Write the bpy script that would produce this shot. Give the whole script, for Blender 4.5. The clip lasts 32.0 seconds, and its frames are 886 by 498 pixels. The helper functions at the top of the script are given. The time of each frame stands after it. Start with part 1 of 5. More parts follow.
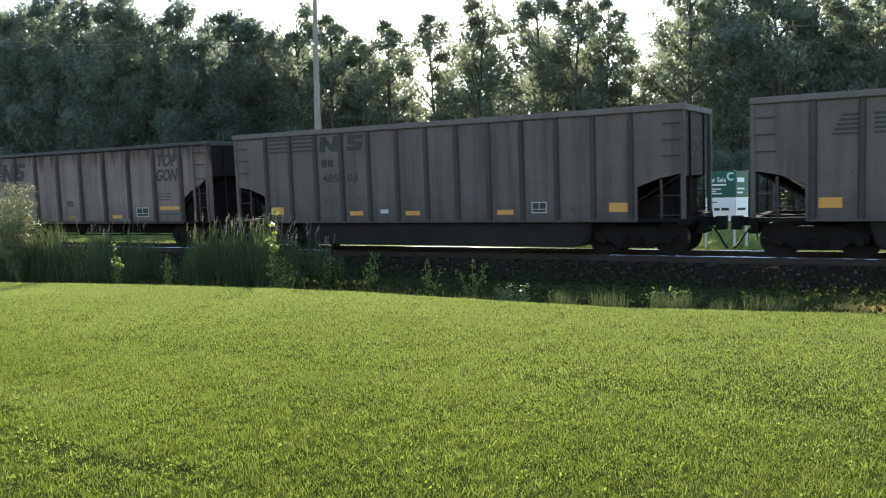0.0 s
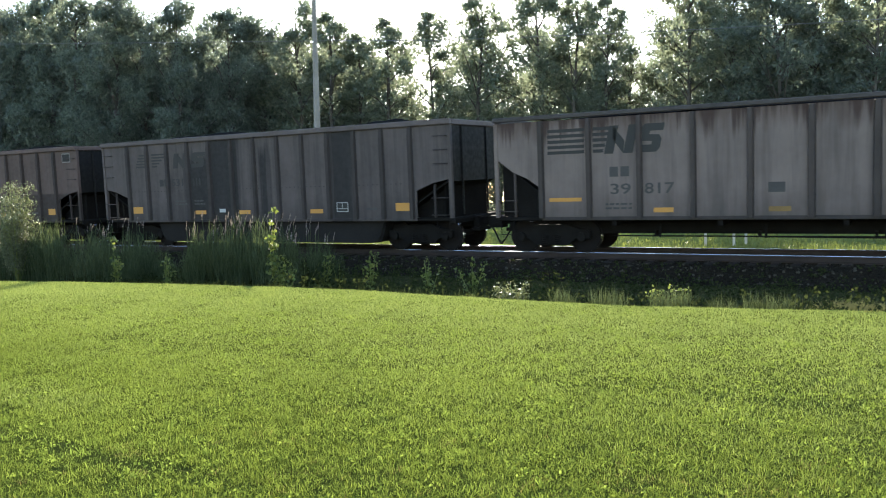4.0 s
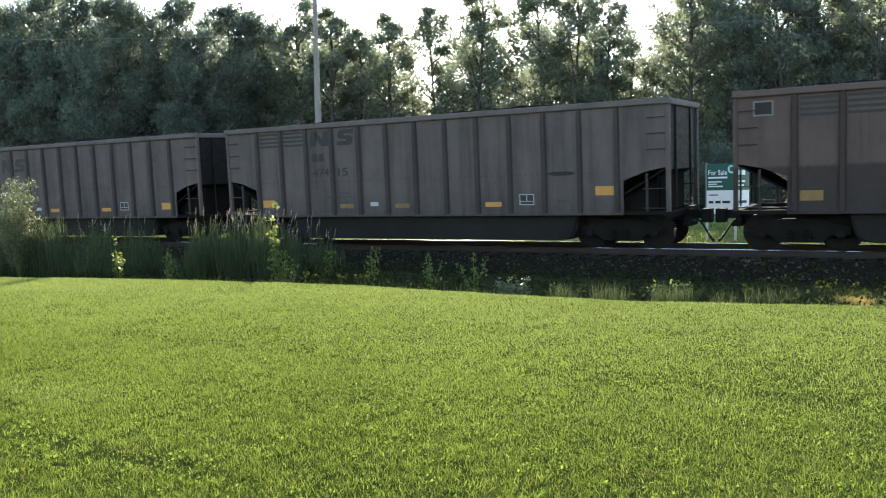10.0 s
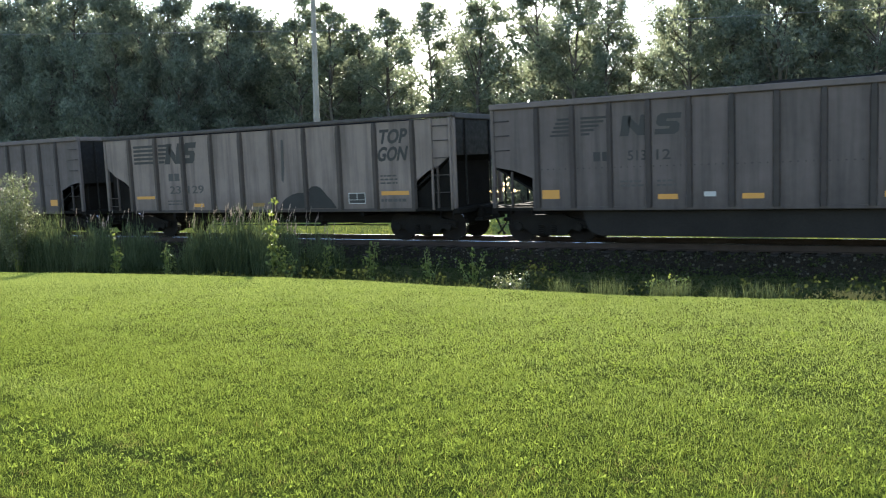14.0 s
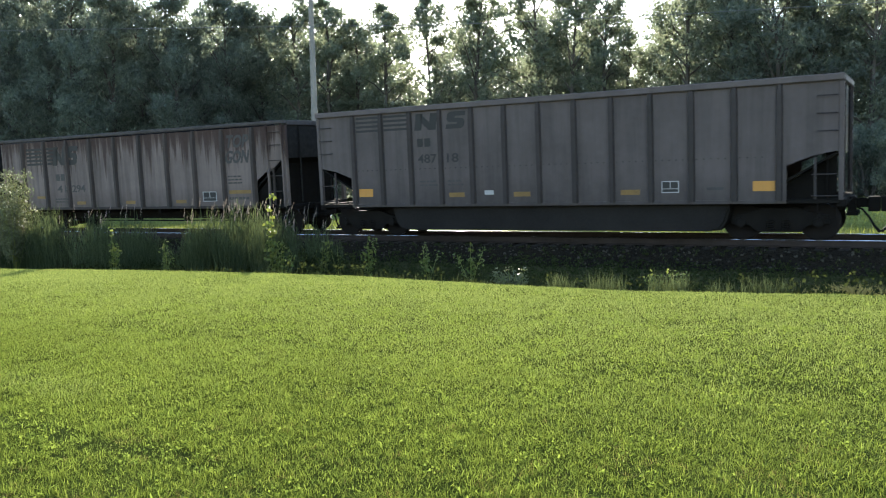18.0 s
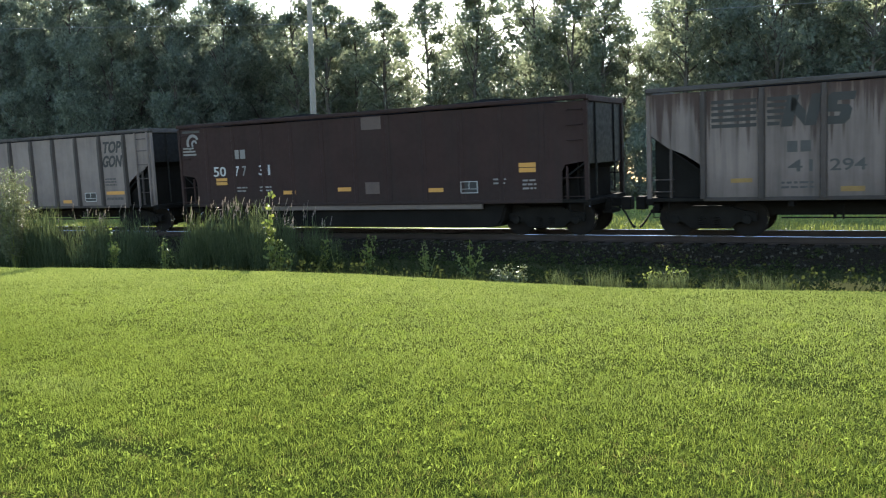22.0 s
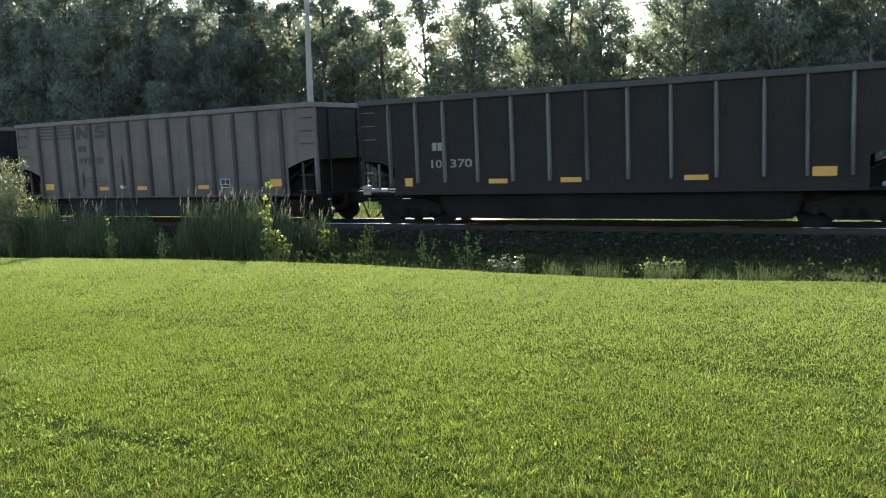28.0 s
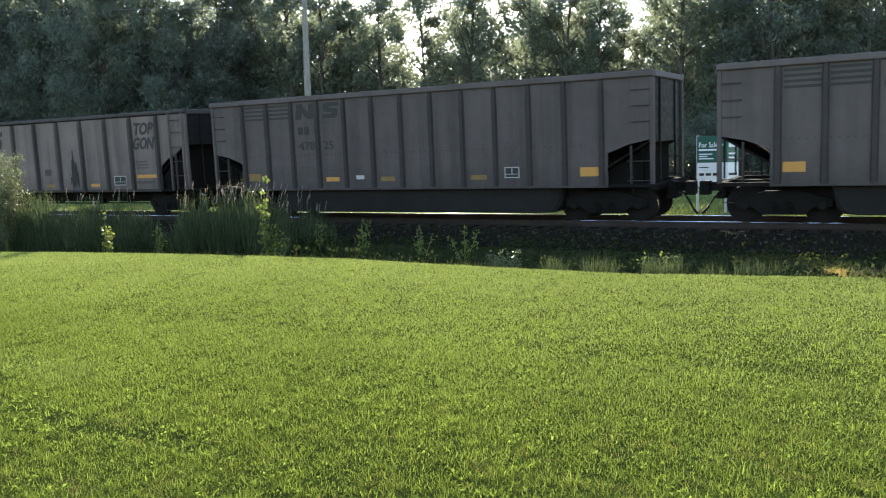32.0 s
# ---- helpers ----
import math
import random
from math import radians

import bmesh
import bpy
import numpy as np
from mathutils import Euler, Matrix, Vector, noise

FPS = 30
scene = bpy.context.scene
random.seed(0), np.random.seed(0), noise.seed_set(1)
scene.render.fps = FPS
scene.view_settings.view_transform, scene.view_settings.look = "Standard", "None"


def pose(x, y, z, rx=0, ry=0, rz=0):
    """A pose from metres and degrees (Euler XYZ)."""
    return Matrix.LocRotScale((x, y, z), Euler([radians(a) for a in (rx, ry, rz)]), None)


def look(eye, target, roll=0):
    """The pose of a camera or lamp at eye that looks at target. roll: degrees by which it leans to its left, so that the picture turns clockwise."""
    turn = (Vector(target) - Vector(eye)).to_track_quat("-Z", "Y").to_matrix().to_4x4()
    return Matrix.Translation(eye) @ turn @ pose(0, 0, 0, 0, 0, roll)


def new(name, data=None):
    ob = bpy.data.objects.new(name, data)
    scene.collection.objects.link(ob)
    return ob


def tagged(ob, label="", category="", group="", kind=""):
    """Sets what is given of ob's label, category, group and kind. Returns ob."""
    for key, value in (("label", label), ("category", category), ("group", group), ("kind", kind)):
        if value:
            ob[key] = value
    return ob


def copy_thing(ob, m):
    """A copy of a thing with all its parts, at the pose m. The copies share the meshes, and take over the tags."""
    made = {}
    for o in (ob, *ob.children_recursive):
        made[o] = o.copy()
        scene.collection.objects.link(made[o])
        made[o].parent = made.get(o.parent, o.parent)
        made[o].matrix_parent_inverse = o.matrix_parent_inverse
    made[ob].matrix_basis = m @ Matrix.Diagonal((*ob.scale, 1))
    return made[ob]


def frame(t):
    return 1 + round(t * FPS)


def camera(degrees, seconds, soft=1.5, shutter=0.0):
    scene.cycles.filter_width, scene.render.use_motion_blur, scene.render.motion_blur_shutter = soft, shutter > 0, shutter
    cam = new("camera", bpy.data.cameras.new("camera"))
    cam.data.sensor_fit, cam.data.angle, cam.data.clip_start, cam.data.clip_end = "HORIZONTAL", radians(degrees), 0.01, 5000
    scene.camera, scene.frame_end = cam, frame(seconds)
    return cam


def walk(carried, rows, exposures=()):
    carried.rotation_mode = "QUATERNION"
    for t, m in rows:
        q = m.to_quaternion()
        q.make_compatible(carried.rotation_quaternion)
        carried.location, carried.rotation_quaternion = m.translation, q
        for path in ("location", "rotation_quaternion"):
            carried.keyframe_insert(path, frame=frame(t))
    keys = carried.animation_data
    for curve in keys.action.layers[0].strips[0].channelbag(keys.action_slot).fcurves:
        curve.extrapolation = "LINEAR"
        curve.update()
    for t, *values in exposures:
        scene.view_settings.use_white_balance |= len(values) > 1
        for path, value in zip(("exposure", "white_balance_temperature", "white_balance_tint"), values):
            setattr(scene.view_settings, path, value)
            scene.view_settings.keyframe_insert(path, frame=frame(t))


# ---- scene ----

# ---- camera: a hand-held phone, standing still and slowly tilting down ----
EYE = Vector((0.0, 0.0, 1.42))


def view(yaw, pitch, roll):
    a, b = radians(yaw), radians(pitch)
    ahead = Vector((-math.sin(a) * math.cos(b), math.cos(a) * math.cos(b), math.sin(b)))
    return look(EYE, EYE + ahead, roll)


cam = camera(56.15, 32.0, soft=1.1, shutter=0.15)
walk(cam, [
    (0.0, view(29.63, -3.12, -0.92)), (0.5, view(29.62, -3.13, -0.85)), (1.0, view(29.65, -3.15, -0.77)),
    (1.5, view(29.65, -3.14, -0.81)), (2.0, view(29.59, -3.14, -0.85)), (2.5, view(29.58, -3.17, -0.92)),
    (3.0, view(29.61, -3.20, -0.92)), (3.5, view(29.63, -3.21, -0.98)), (5.5, view(29.52, -3.34, -0.96)),
    (6.0, view(29.58, -3.33, -1.00)), (6.5, view(29.58, -3.31, -1.03)), (7.0, view(29.56, -3.33, -1.06)),
    (7.5, view(29.56, -3.39, -0.99)), (8.0, view(29.61, -3.45, -0.97)), (8.5, view(29.69, -3.42, -0.96)),
    (9.0, view(29.74, -3.35, -1.07)), (9.5, view(29.75, -3.37, -1.14)), (10.0, view(29.70, -3.56, -1.09)),
    (10.5, view(29.69, -3.70, -1.05)), (11.0, view(29.70, -3.79, -1.04)), (11.5, view(29.70, -3.82, -1.03)),
    (12.0, view(29.70, -3.84, -1.05)), (12.5, view(29.64, -3.84, -1.10)), (13.0, view(29.58, -3.83, -1.14)),
    (13.5, view(29.59, -3.85, -1.13)), (14.0, view(29.61, -3.91, -1.11)), (14.5, view(29.63, -3.98, -1.14)),
    (16.5, view(29.54, -4.06, -1.29)), (17.0, view(29.47, -4.11, -1.28)), (17.5, view(29.50, -4.17, -1.26)),
    (18.0, view(29.50, -4.23, -1.23)), (18.5, view(29.49, -4.27, -1.32)), (19.0, view(29.47, -4.27, -1.35)),
    (19.5, view(29.47, -4.27, -1.33)), (20.0, view(29.44, -4.31, -1.29)), (20.5, view(29.41, -4.34, -1.32)),
    (21.0, view(29.41, -4.36, -1.34)), (21.5, view(29.44, -4.36, -1.43)), (22.0, view(29.45, -4.39, -1.37)),
    (22.5, view(29.46, -4.44, -1.33)), (23.0, view(29.45, -4.50, -1.32)), (23.5, view(29.40, -4.60, -1.32)),
    (24.0, view(29.39, -4.65, -1.36)), (24.5, view(29.40, -4.69, -1.44)), (25.0, view(29.39, -4.74, -1.40)),
    (25.5, view(29.40, -4.76, -1.45)), (27.5, view(29.26, -4.98, -1.33)), (28.0, view(29.28, -5.05, -1.32)),
    (28.5, view(29.32, -5.08, -1.33)), (29.0, view(29.31, -5.14, -1.32)), (29.5, view(29.31, -5.22, -1.30)),
    (30.0, view(29.35, -5.32, -1.32)), (30.5, view(29.40, -5.32, -1.35)), (31.0, view(29.39, -5.33, -1.36)),
    (31.5, view(29.23, -5.40, -1.29)), (32.0, view(29.11, -5.43, -1.22)),
], exposures=[(0.0, 1.84), (1.0, 1.95), (2.5, 2.08), (3.5, 2.08), (6.0, 2.01), (13.0, 2.02), (20.0, 1.98), (28.0, 1.97), (32.0, 1.95)])

# ---- world and sun: low morning sun behind the trees across the track ----
SUN_SIDE, SUN_UP = 29.2, 22.0  # degrees left of the line across the track, degrees above the ground
world = bpy.data.worlds.new("world")
scene.world = world
world.use_nodes = True
wn = world.node_tree
sky = wn.nodes.new("ShaderNodeTexSky")
sky.sky_type, sky.sun_disc = "NISHITA", False
sky.sun_elevation, sky.sun_rotation = radians(SUN_UP), radians(360 - SUN_SIDE)
sky.air_density, sky.dust_density, sky.ozone_density = 1.0, 0.4, 1.2
wn.nodes["Background"].inputs["Strength"].default_value = 0.14
wn.links.new(sky.outputs["Color"], wn.nodes["Background"].inputs["Color"])
sun = new("sun", bpy.data.lights.new("sun", "SUN"))
sun.data.energy, sun.data.angle, sun.data.color = 5.0, radians(0.53), (1.0, 0.93, 0.80)
sun_from = Vector((-math.sin(radians(SUN_SIDE)) * math.cos(radians(SUN_UP)),
                   math.cos(radians(SUN_SIDE)) * math.cos(radians(SUN_UP)), math.sin(radians(SUN_UP))))
sun.matrix_basis = look(sun_from * 200, (0, 0, 0))


# ---- materials ----
class Nodes:
    """A small node writer over one material."""

    def __init__(self, name):
        self.mat = bpy.data.materials.new(name)
        self.mat.use_nodes = True
        self.tree = self.mat.node_tree
        self.bsdf = self.tree.nodes["Principled BSDF"]
        self.out = self.tree.nodes["Material Output"]
        self.coord = None

    def add(self, kind, **inputs):
        n = self.tree.nodes.new(kind)
        for key, value in inputs.items():
            self.put(n.inputs[key.replace("_", " ")], value)
        return n

    def put(self, socket, value):
        if isinstance(value, bpy.types.NodeSocket):
            self.tree.links.new(value, socket)
        else:
            socket.default_value = value

    def coords(self, scale=(1, 1, 1), shift=(0, 0, 0), world_space=False):
        if self.coord is None:
            self.coord = self.add("ShaderNodeTexCoord")
        src = self.coord.outputs["Object"]
        if world_space:
            src = self.add("ShaderNodeNewGeometry").outputs["Position"]
        m = self.add("ShaderNodeMapping", Vector=src)
        m.inputs["Scale"].default_value = scale
        m.inputs["Location"].default_value = shift
        return m.outputs["Vector"]

    def noise(self, scale, detail=4.0, rough=0.55, vec=None):
        n = self.add("ShaderNodeTexNoise", Scale=scale, Detail=detail, Roughness=rough)
        if vec is not None:
            self.put(n.inputs["Vector"], vec)
        return n.outputs["Fac"]

    def ramp(self, fac, stops):
        n = self.add("ShaderNodeValToRGB", Fac=fac)
        e = n.color_ramp.elements
        while len(e) < len(stops):
            e.new(0.5)
        for el, (p, c) in zip(e, stops):
            el.position = p
            el.color = (*c, 1) if isinstance(c, tuple) else (c, c, c, 1)
        return n.outputs["Color"]

    def mix(self, fac, a, b, mode="MIX"):
        n = self.add("ShaderNodeMix")
        n.data_type, n.blend_type = "RGBA", mode
        for sock, v in ((n.inputs[0], fac), (n.inputs[6], a), (n.inputs[7], b)):
            if isinstance(v, tuple) and len(v) == 3:
                v = (*v, 1)
            self.put(sock, v)
        return n.outputs[2]

    def math(self, op, a, b=0.5):
        n = self.add("ShaderNodeMath")
        n.operation = op
        self.put(n.inputs[0], a)
        self.put(n.inputs[1], b)
        return n.outputs[0]

    def bump(self, height, strength=0.3, distance=0.02):
        self.put(self.bsdf.inputs["Normal"], self.add("ShaderNodeBump", Strength=strength, Distance=distance, Height=height).outputs["Normal"])

    def set(self, **inputs):
        for key, value in inputs.items():
            if isinstance(value, tuple) and len(value) == 3:
                value = (*value, 1)
            self.put(self.bsdf.inputs[key.replace("_", " ")], value)
        return self


def plain(name, colour, rough=0.6, metal=0.0, vary=0.25, scale=6.0, bump=0.15, gloss=0.4):
    n = Nodes(name)
    vec = n.coords()
    big, fine = n.noise(scale * 0.25, 3, 0.6, vec), n.noise(scale * 6, 4, 0.6, vec)
    f = n.math("ADD", n.math("MULTIPLY", big, 0.6), n.math("MULTIPLY", fine, 0.4))
    dark = tuple(c * (1 - vary) for c in colour)
    light = tuple(min(1.0, c * (1 + vary)) for c in colour)
    n.set(Base_Color=n.ramp(f, [(0.3, dark), (0.7, light)]), Metallic=metal, Roughness=rough, Specular_IOR_Level=gloss)
    n.bump(fine, bump, 0.01)
    return n.mat


def car_paint(name, colour, grime=(0.028, 0.025, 0.023), streak=0.5, rust=0.0, band=None, shift=0.0, gloss=0.2, runs=0.0, stains=()):
    """Weathered freight-car paint: streaks that run down the sheets, rust from the top, darker low on the side."""
    n = Nodes(name)
    down = n.coords((2.6, 2.6, 0.16), (shift, 0, 0))
    fine_down = n.coords((11.0, 11.0, 0.5), (shift * 2, 0, 0))
    flat = n.coords((1, 1, 1), (shift, shift, 0))
    col = n.mix(n.ramp(n.noise(0.9, 5, 0.6, flat), [(0.35, 0.0), (0.7, 1.0)]), tuple(c * 0.86 for c in colour), tuple(c * 1.1 for c in colour))
    s = n.ramp(n.noise(1.0, 4, 0.6, down), [(0.48, 0.0), (0.72, 1.0)])
    col = n.mix(n.math("MULTIPLY", s, streak), col, grime)
    s2 = n.ramp(n.noise(1.0, 5, 0.65, fine_down), [(0.5, 0.0), (0.8, 1.0)])
    col = n.mix(n.math("MULTIPLY", s2, streak * 0.7), col, tuple(c * 0.6 for c in colour))
    z = n.add("ShaderNodeSeparateXYZ", Vector=n.coords()).outputs["Z"]
    if rust:
        reach = n.add("ShaderNodeMapRange", Value=z, From_Min=2.4, From_Max=3.7).outputs["Result"]
        r = n.ramp(n.math("MULTIPLY", n.noise(1.0, 4, 0.6, n.coords((5.0, 5.0, 0.22), (shift, 0, 0))), reach), [(0.26, 0.0), (0.44, 1.0)])
        col = n.mix(n.math("MULTIPLY", r, rust), col, (0.05, 0.024, 0.016))
    if runs:
        # rust run down from the rim, each run with a length of its own
        long = n.ramp(n.noise(1.0, 5, 0.62, n.coords((4.2, 0.0, 0.05), (shift * 1.7, 0, 0))), [(0.40, 0.0), (0.62, 1.0)])
        tip = n.math("SUBTRACT", 3.62, n.math("MULTIPLY", long, runs))
        run = n.add("ShaderNodeMapRange", Value=n.math("SUBTRACT", z, tip), From_Min=0.0, From_Max=0.45).outputs["Result"]
        some = n.ramp(long, [(0.02, 0.0), (0.25, 1.0)])
        col = n.mix(n.math("MULTIPLY", n.math("MULTIPLY", run, some), 0.82), col, (0.040, 0.023, 0.019))
    for x0, x1, top in stains:
        # soot that has washed down the side between two lines, ragged at its edges
        rag = n.math("MULTIPLY", n.math("SUBTRACT", n.noise(1.0, 4, 0.65, n.coords((7.0, 0.0, 0.25), (shift, x0, 0))), 0.5), 0.5)
        x = n.math("ADD", n.add("ShaderNodeSeparateXYZ", Vector=n.coords()).outputs["X"], rag)
        a = n.add("ShaderNodeMapRange", Value=x, From_Min=x0 - 0.10, From_Max=x0 + 0.12).outputs["Result"]
        b = n.add("ShaderNodeMapRange", Value=x, From_Min=x1 + 0.10, From_Max=x1 - 0.12).outputs["Result"]
        streaky = n.math("MULTIPLY", n.noise(1.0, 4, 0.6, n.coords((9.0, 0.0, 0.15), (shift, x1, 0))), 1.6)
        c = n.add("ShaderNodeMapRange", Value=n.math("ADD", z, streaky), From_Min=top + 1.0, From_Max=top + 0.6).outputs["Result"]
        col = n.mix(n.math("MULTIPLY", n.math("MULTIPLY", a, b), n.math("MULTIPLY", c, 0.85)), col, (0.016, 0.0155, 0.016))
    if band:
        e = n.math("ADD", z, n.math("MULTIPLY", n.noise(1.6, 3, 0.6, flat), 0.14))
        low = n.add("ShaderNodeMapRange", Value=e, From_Min=2.18, From_Max=2.10).outputs["Result"]
        col = n.mix(n.math("MULTIPLY", low, 0.85), col, band)
    # the sheets darken towards the bottom, along an uneven edge
    dark_wash = n.add("ShaderNodeMapRange", Value=n.math("ADD", z, n.math("MULTIPLY", n.noise(2.2, 4, 0.6, flat), 0.5)), From_Min=2.0, From_Max=0.95).outputs["Result"]
    col = n.mix(n.math("MULTIPLY", dark_wash, 0.6), col, grime)
    n.set(Base_Color=col, Roughness=n.ramp(n.noise(7, 3, 0.5, flat), [(0.3, 0.6), (0.7, 0.85)]), Specular_IOR_Level=gloss)
    n.bump(n.noise(1.3, 3, 0.5, flat), 0.25, 0.03)
    return n.mat


def leafy(name, dark, light, through_=0.45, rough=0.45, gloss=0.25, glow=(1.38, 1.32, 0.85)):
    """Leaf or blade: light passes through it; each blade differs a little."""
    n = Nodes(name)
    rand = n.add("ShaderNodeNewGeometry").outputs["Random Per Island"]
    where = n.coords(world_space=True)
    patch = n.math("ADD", n.math("MULTIPLY", n.noise(0.45, 3, 0.55, where), 0.5), n.math("MULTIPLY", n.noise(4.0, 3, 0.6, where), 0.5))
    f = n.math("ADD", n.math("MULTIPLY", rand, 0.55), n.math("MULTIPLY", patch, 0.45))
    col = n.ramp(f, [(0.15, dark), (0.8, light)])
    n.set(Base_Color=col, Roughness=rough, Specular_IOR_Level=gloss)
    front = n.bsdf if gloss else n.add("ShaderNodeBsdfDiffuse", Color=col)
    tr = n.add("ShaderNodeBsdfTranslucent", Color=n.mix(0.75, col, glow, "MULTIPLY"))
    m = n.add("ShaderNodeMixShader", Fac=through_)
    n.tree.links.new(front.outputs[0], m.inputs[1])
    n.tree.links.new(tr.outputs[0], m.inputs[2])
    n.tree.links.new(m.outputs[0], n.out.inputs["Surface"])
    return n.mat


def earth(name, stops, scale, bump=0.5):
    n = Nodes(name)
    vec = n.coords(world_space=True)
    f = n.math("ADD", n.math("MULTIPLY", n.noise(scale, 6, 0.65, vec), 0.6), n.math("MULTIPLY", n.noise(scale * 9, 4, 0.6, vec), 0.4))
    d = n.add("ShaderNodeBsdfDiffuse", Color=n.ramp(f, stops), Roughness=0.9,
              Normal=n.add("ShaderNodeBump", Strength=bump, Distance=0.05, Height=f).outputs["Normal"])
    n.tree.links.new(d.outputs[0], n.out.inputs["Surface"])
    return n.mat


M_LAWN = earth("lawn_turf", [(0.3, (0.028, 0.036, 0.009)), (0.55, (0.052, 0.062, 0.016)), (0.75, (0.085, 0.088, 0.027))], 1.2)
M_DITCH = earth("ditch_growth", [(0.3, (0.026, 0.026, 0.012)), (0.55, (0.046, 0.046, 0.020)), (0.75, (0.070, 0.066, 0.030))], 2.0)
M_BANK = earth("bank_turf", [(0.3, (0.06, 0.08, 0.025)), (0.55, (0.12, 0.145, 0.045)), (0.75, (0.18, 0.20, 0.07))], 1.5)
M_WOODFLOOR = earth("wood_floor", [(0.3, (0.02, 0.025, 0.01)), (0.7, (0.05, 0.05, 0.025))], 1.0)
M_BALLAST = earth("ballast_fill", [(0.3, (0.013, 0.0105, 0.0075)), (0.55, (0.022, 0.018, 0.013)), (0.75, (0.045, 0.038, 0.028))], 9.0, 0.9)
M_BLADE = leafy("lawn_blade", (0.030, 0.048, 0.010), (0.190, 0.242, 0.054), 0.52, 0.55, 0)
M_TUFT = leafy("broad_lawn_leaf", (0.036, 0.056, 0.010), (0.200, 0.262, 0.060), 0.5, 0.6, 0)
M_BLADESHEEN = leafy("far_sheen_lawn_blade", (0.068, 0.094, 0.032), (0.246, 0.298, 0.104), 0.52, 0.6, 0)
M_BANKBLADE = leafy("bank_blade", (0.036, 0.052, 0.014), (0.165, 0.19, 0.058), 0.5)
M_REED = leafy("reed_blade", (0.029, 0.041, 0.022), (0.088, 0.108, 0.056), 0.4, 0.6, 0)
M_PALELEAF = leafy("pale_bush_leaf", (0.05, 0.065, 0.036), (0.17, 0.185, 0.105), 0.35, 0.5, 0.15)
M_STAIN = plain("soot_stain", (0.018, 0.017, 0.016), 0.8, 0, 0.4, 5, 0.05)
M_TANPLATE = plain("bare_primer_plate", (0.075, 0.052, 0.044), 0.8, 0, 0.3, 5, 0.05)
M_PALEPATCH = plain("clean_paint_patch", (0.15, 0.135, 0.125), 0.7, 0, 0.2, 4, 0.05)
M_PLUME = leafy("reed_plume", (0.12, 0.095, 0.095), (0.25, 0.21, 0.20), 0.3, 0.8, 0)
M_WEED = leafy("weed_leaf", (0.06, 0.095, 0.025), (0.18, 0.20, 0.055), 0.45)
# darker copy of the weed leaf, with the ditch's shade in its colour
M_WEEDSHADE = leafy("weed_leaf_shaded", (0.018, 0.025, 0.010), (0.047, 0.057, 0.022), 0.4, 0.6, 0)
M_BLOSSOM = leafy("pale_blossom", (0.45, 0.45, 0.33), (0.75, 0.75, 0.6), 0.4, 0.7)
M_LEAF_A = leafy("tree_leaf", (0.076, 0.100, 0.080), (0.172, 0.197, 0.166), 0.70, 0.33, 0.5, (1.30, 1.28, 1.02))
M_LEAF_B = leafy("tree_leaf_light", (0.10, 0.126, 0.092), (0.20, 0.224, 0.174), 0.68, 0.33, 0.5, (1.32, 1.28, 0.98))
M_BARK = plain("bark", (0.075, 0.065, 0.055), 0.9, 0, 0.45, 5, 0.8)
M_POLE = plain("weathered_pole_wood", (0.19, 0.175, 0.16), 0.85, 0, 0.25, 4, 0.5)
M_WIRE = plain("wire_metal", (0.16, 0.16, 0.165), 0.55, 0.5, 0.1, 4, 0.05)
M_RAILTOP = plain("polished_rail_head", (0.85, 0.84, 0.82), 0.16, 1.0, 0.06, 3, 0.02)
M_RAILSIDE = plain("rusty_rail_web", (0.04, 0.031, 0.027), 0.95, 0.0, 0.3, 9, 0.4, 0.03)
M_SLEEPER = plain("creosoted_sleeper", (0.03, 0.026, 0.023), 0.95, 0, 0.4, 7, 0.6, 0.05)
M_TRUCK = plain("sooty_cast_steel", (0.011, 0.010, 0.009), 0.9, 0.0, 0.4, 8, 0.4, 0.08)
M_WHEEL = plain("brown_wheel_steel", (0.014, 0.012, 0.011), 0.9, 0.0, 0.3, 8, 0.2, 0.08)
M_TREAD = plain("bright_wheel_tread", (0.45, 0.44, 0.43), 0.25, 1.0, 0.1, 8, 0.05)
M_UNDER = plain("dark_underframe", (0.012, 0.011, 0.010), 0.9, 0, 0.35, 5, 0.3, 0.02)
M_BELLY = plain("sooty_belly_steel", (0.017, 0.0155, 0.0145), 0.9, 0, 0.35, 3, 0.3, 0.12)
# car ends: grime, and the shade on these faces, both in one near-black colour
M_ENDS = car_paint("grime_and_shade_end_paint", (0.010, 0.009, 0.0085), (0.007, 0.0065, 0.006), streak=0.8, shift=5.0)
M_HOSE = plain("black_rubber", (0.011, 0.011, 0.011), 0.8, 0, 0.2, 8, 0.1, 0.08)


def matte(name, dark, light, scale):
    """Black, wholly matt stuff such as coal."""
    n = Nodes(name)
    d = n.add("ShaderNodeBsdfDiffuse", Color=n.ramp(n.noise(scale, 5, 0.7, n.coords()), [(0.35, dark), (0.7, light)]), Roughness=1.0)
    n.tree.links.new(d.outputs[0], n.out.inputs["Surface"])
    return n.mat


M_COAL = matte("coal", (0.006, 0.006, 0.0065), (0.02, 0.02, 0.021), 9.0)

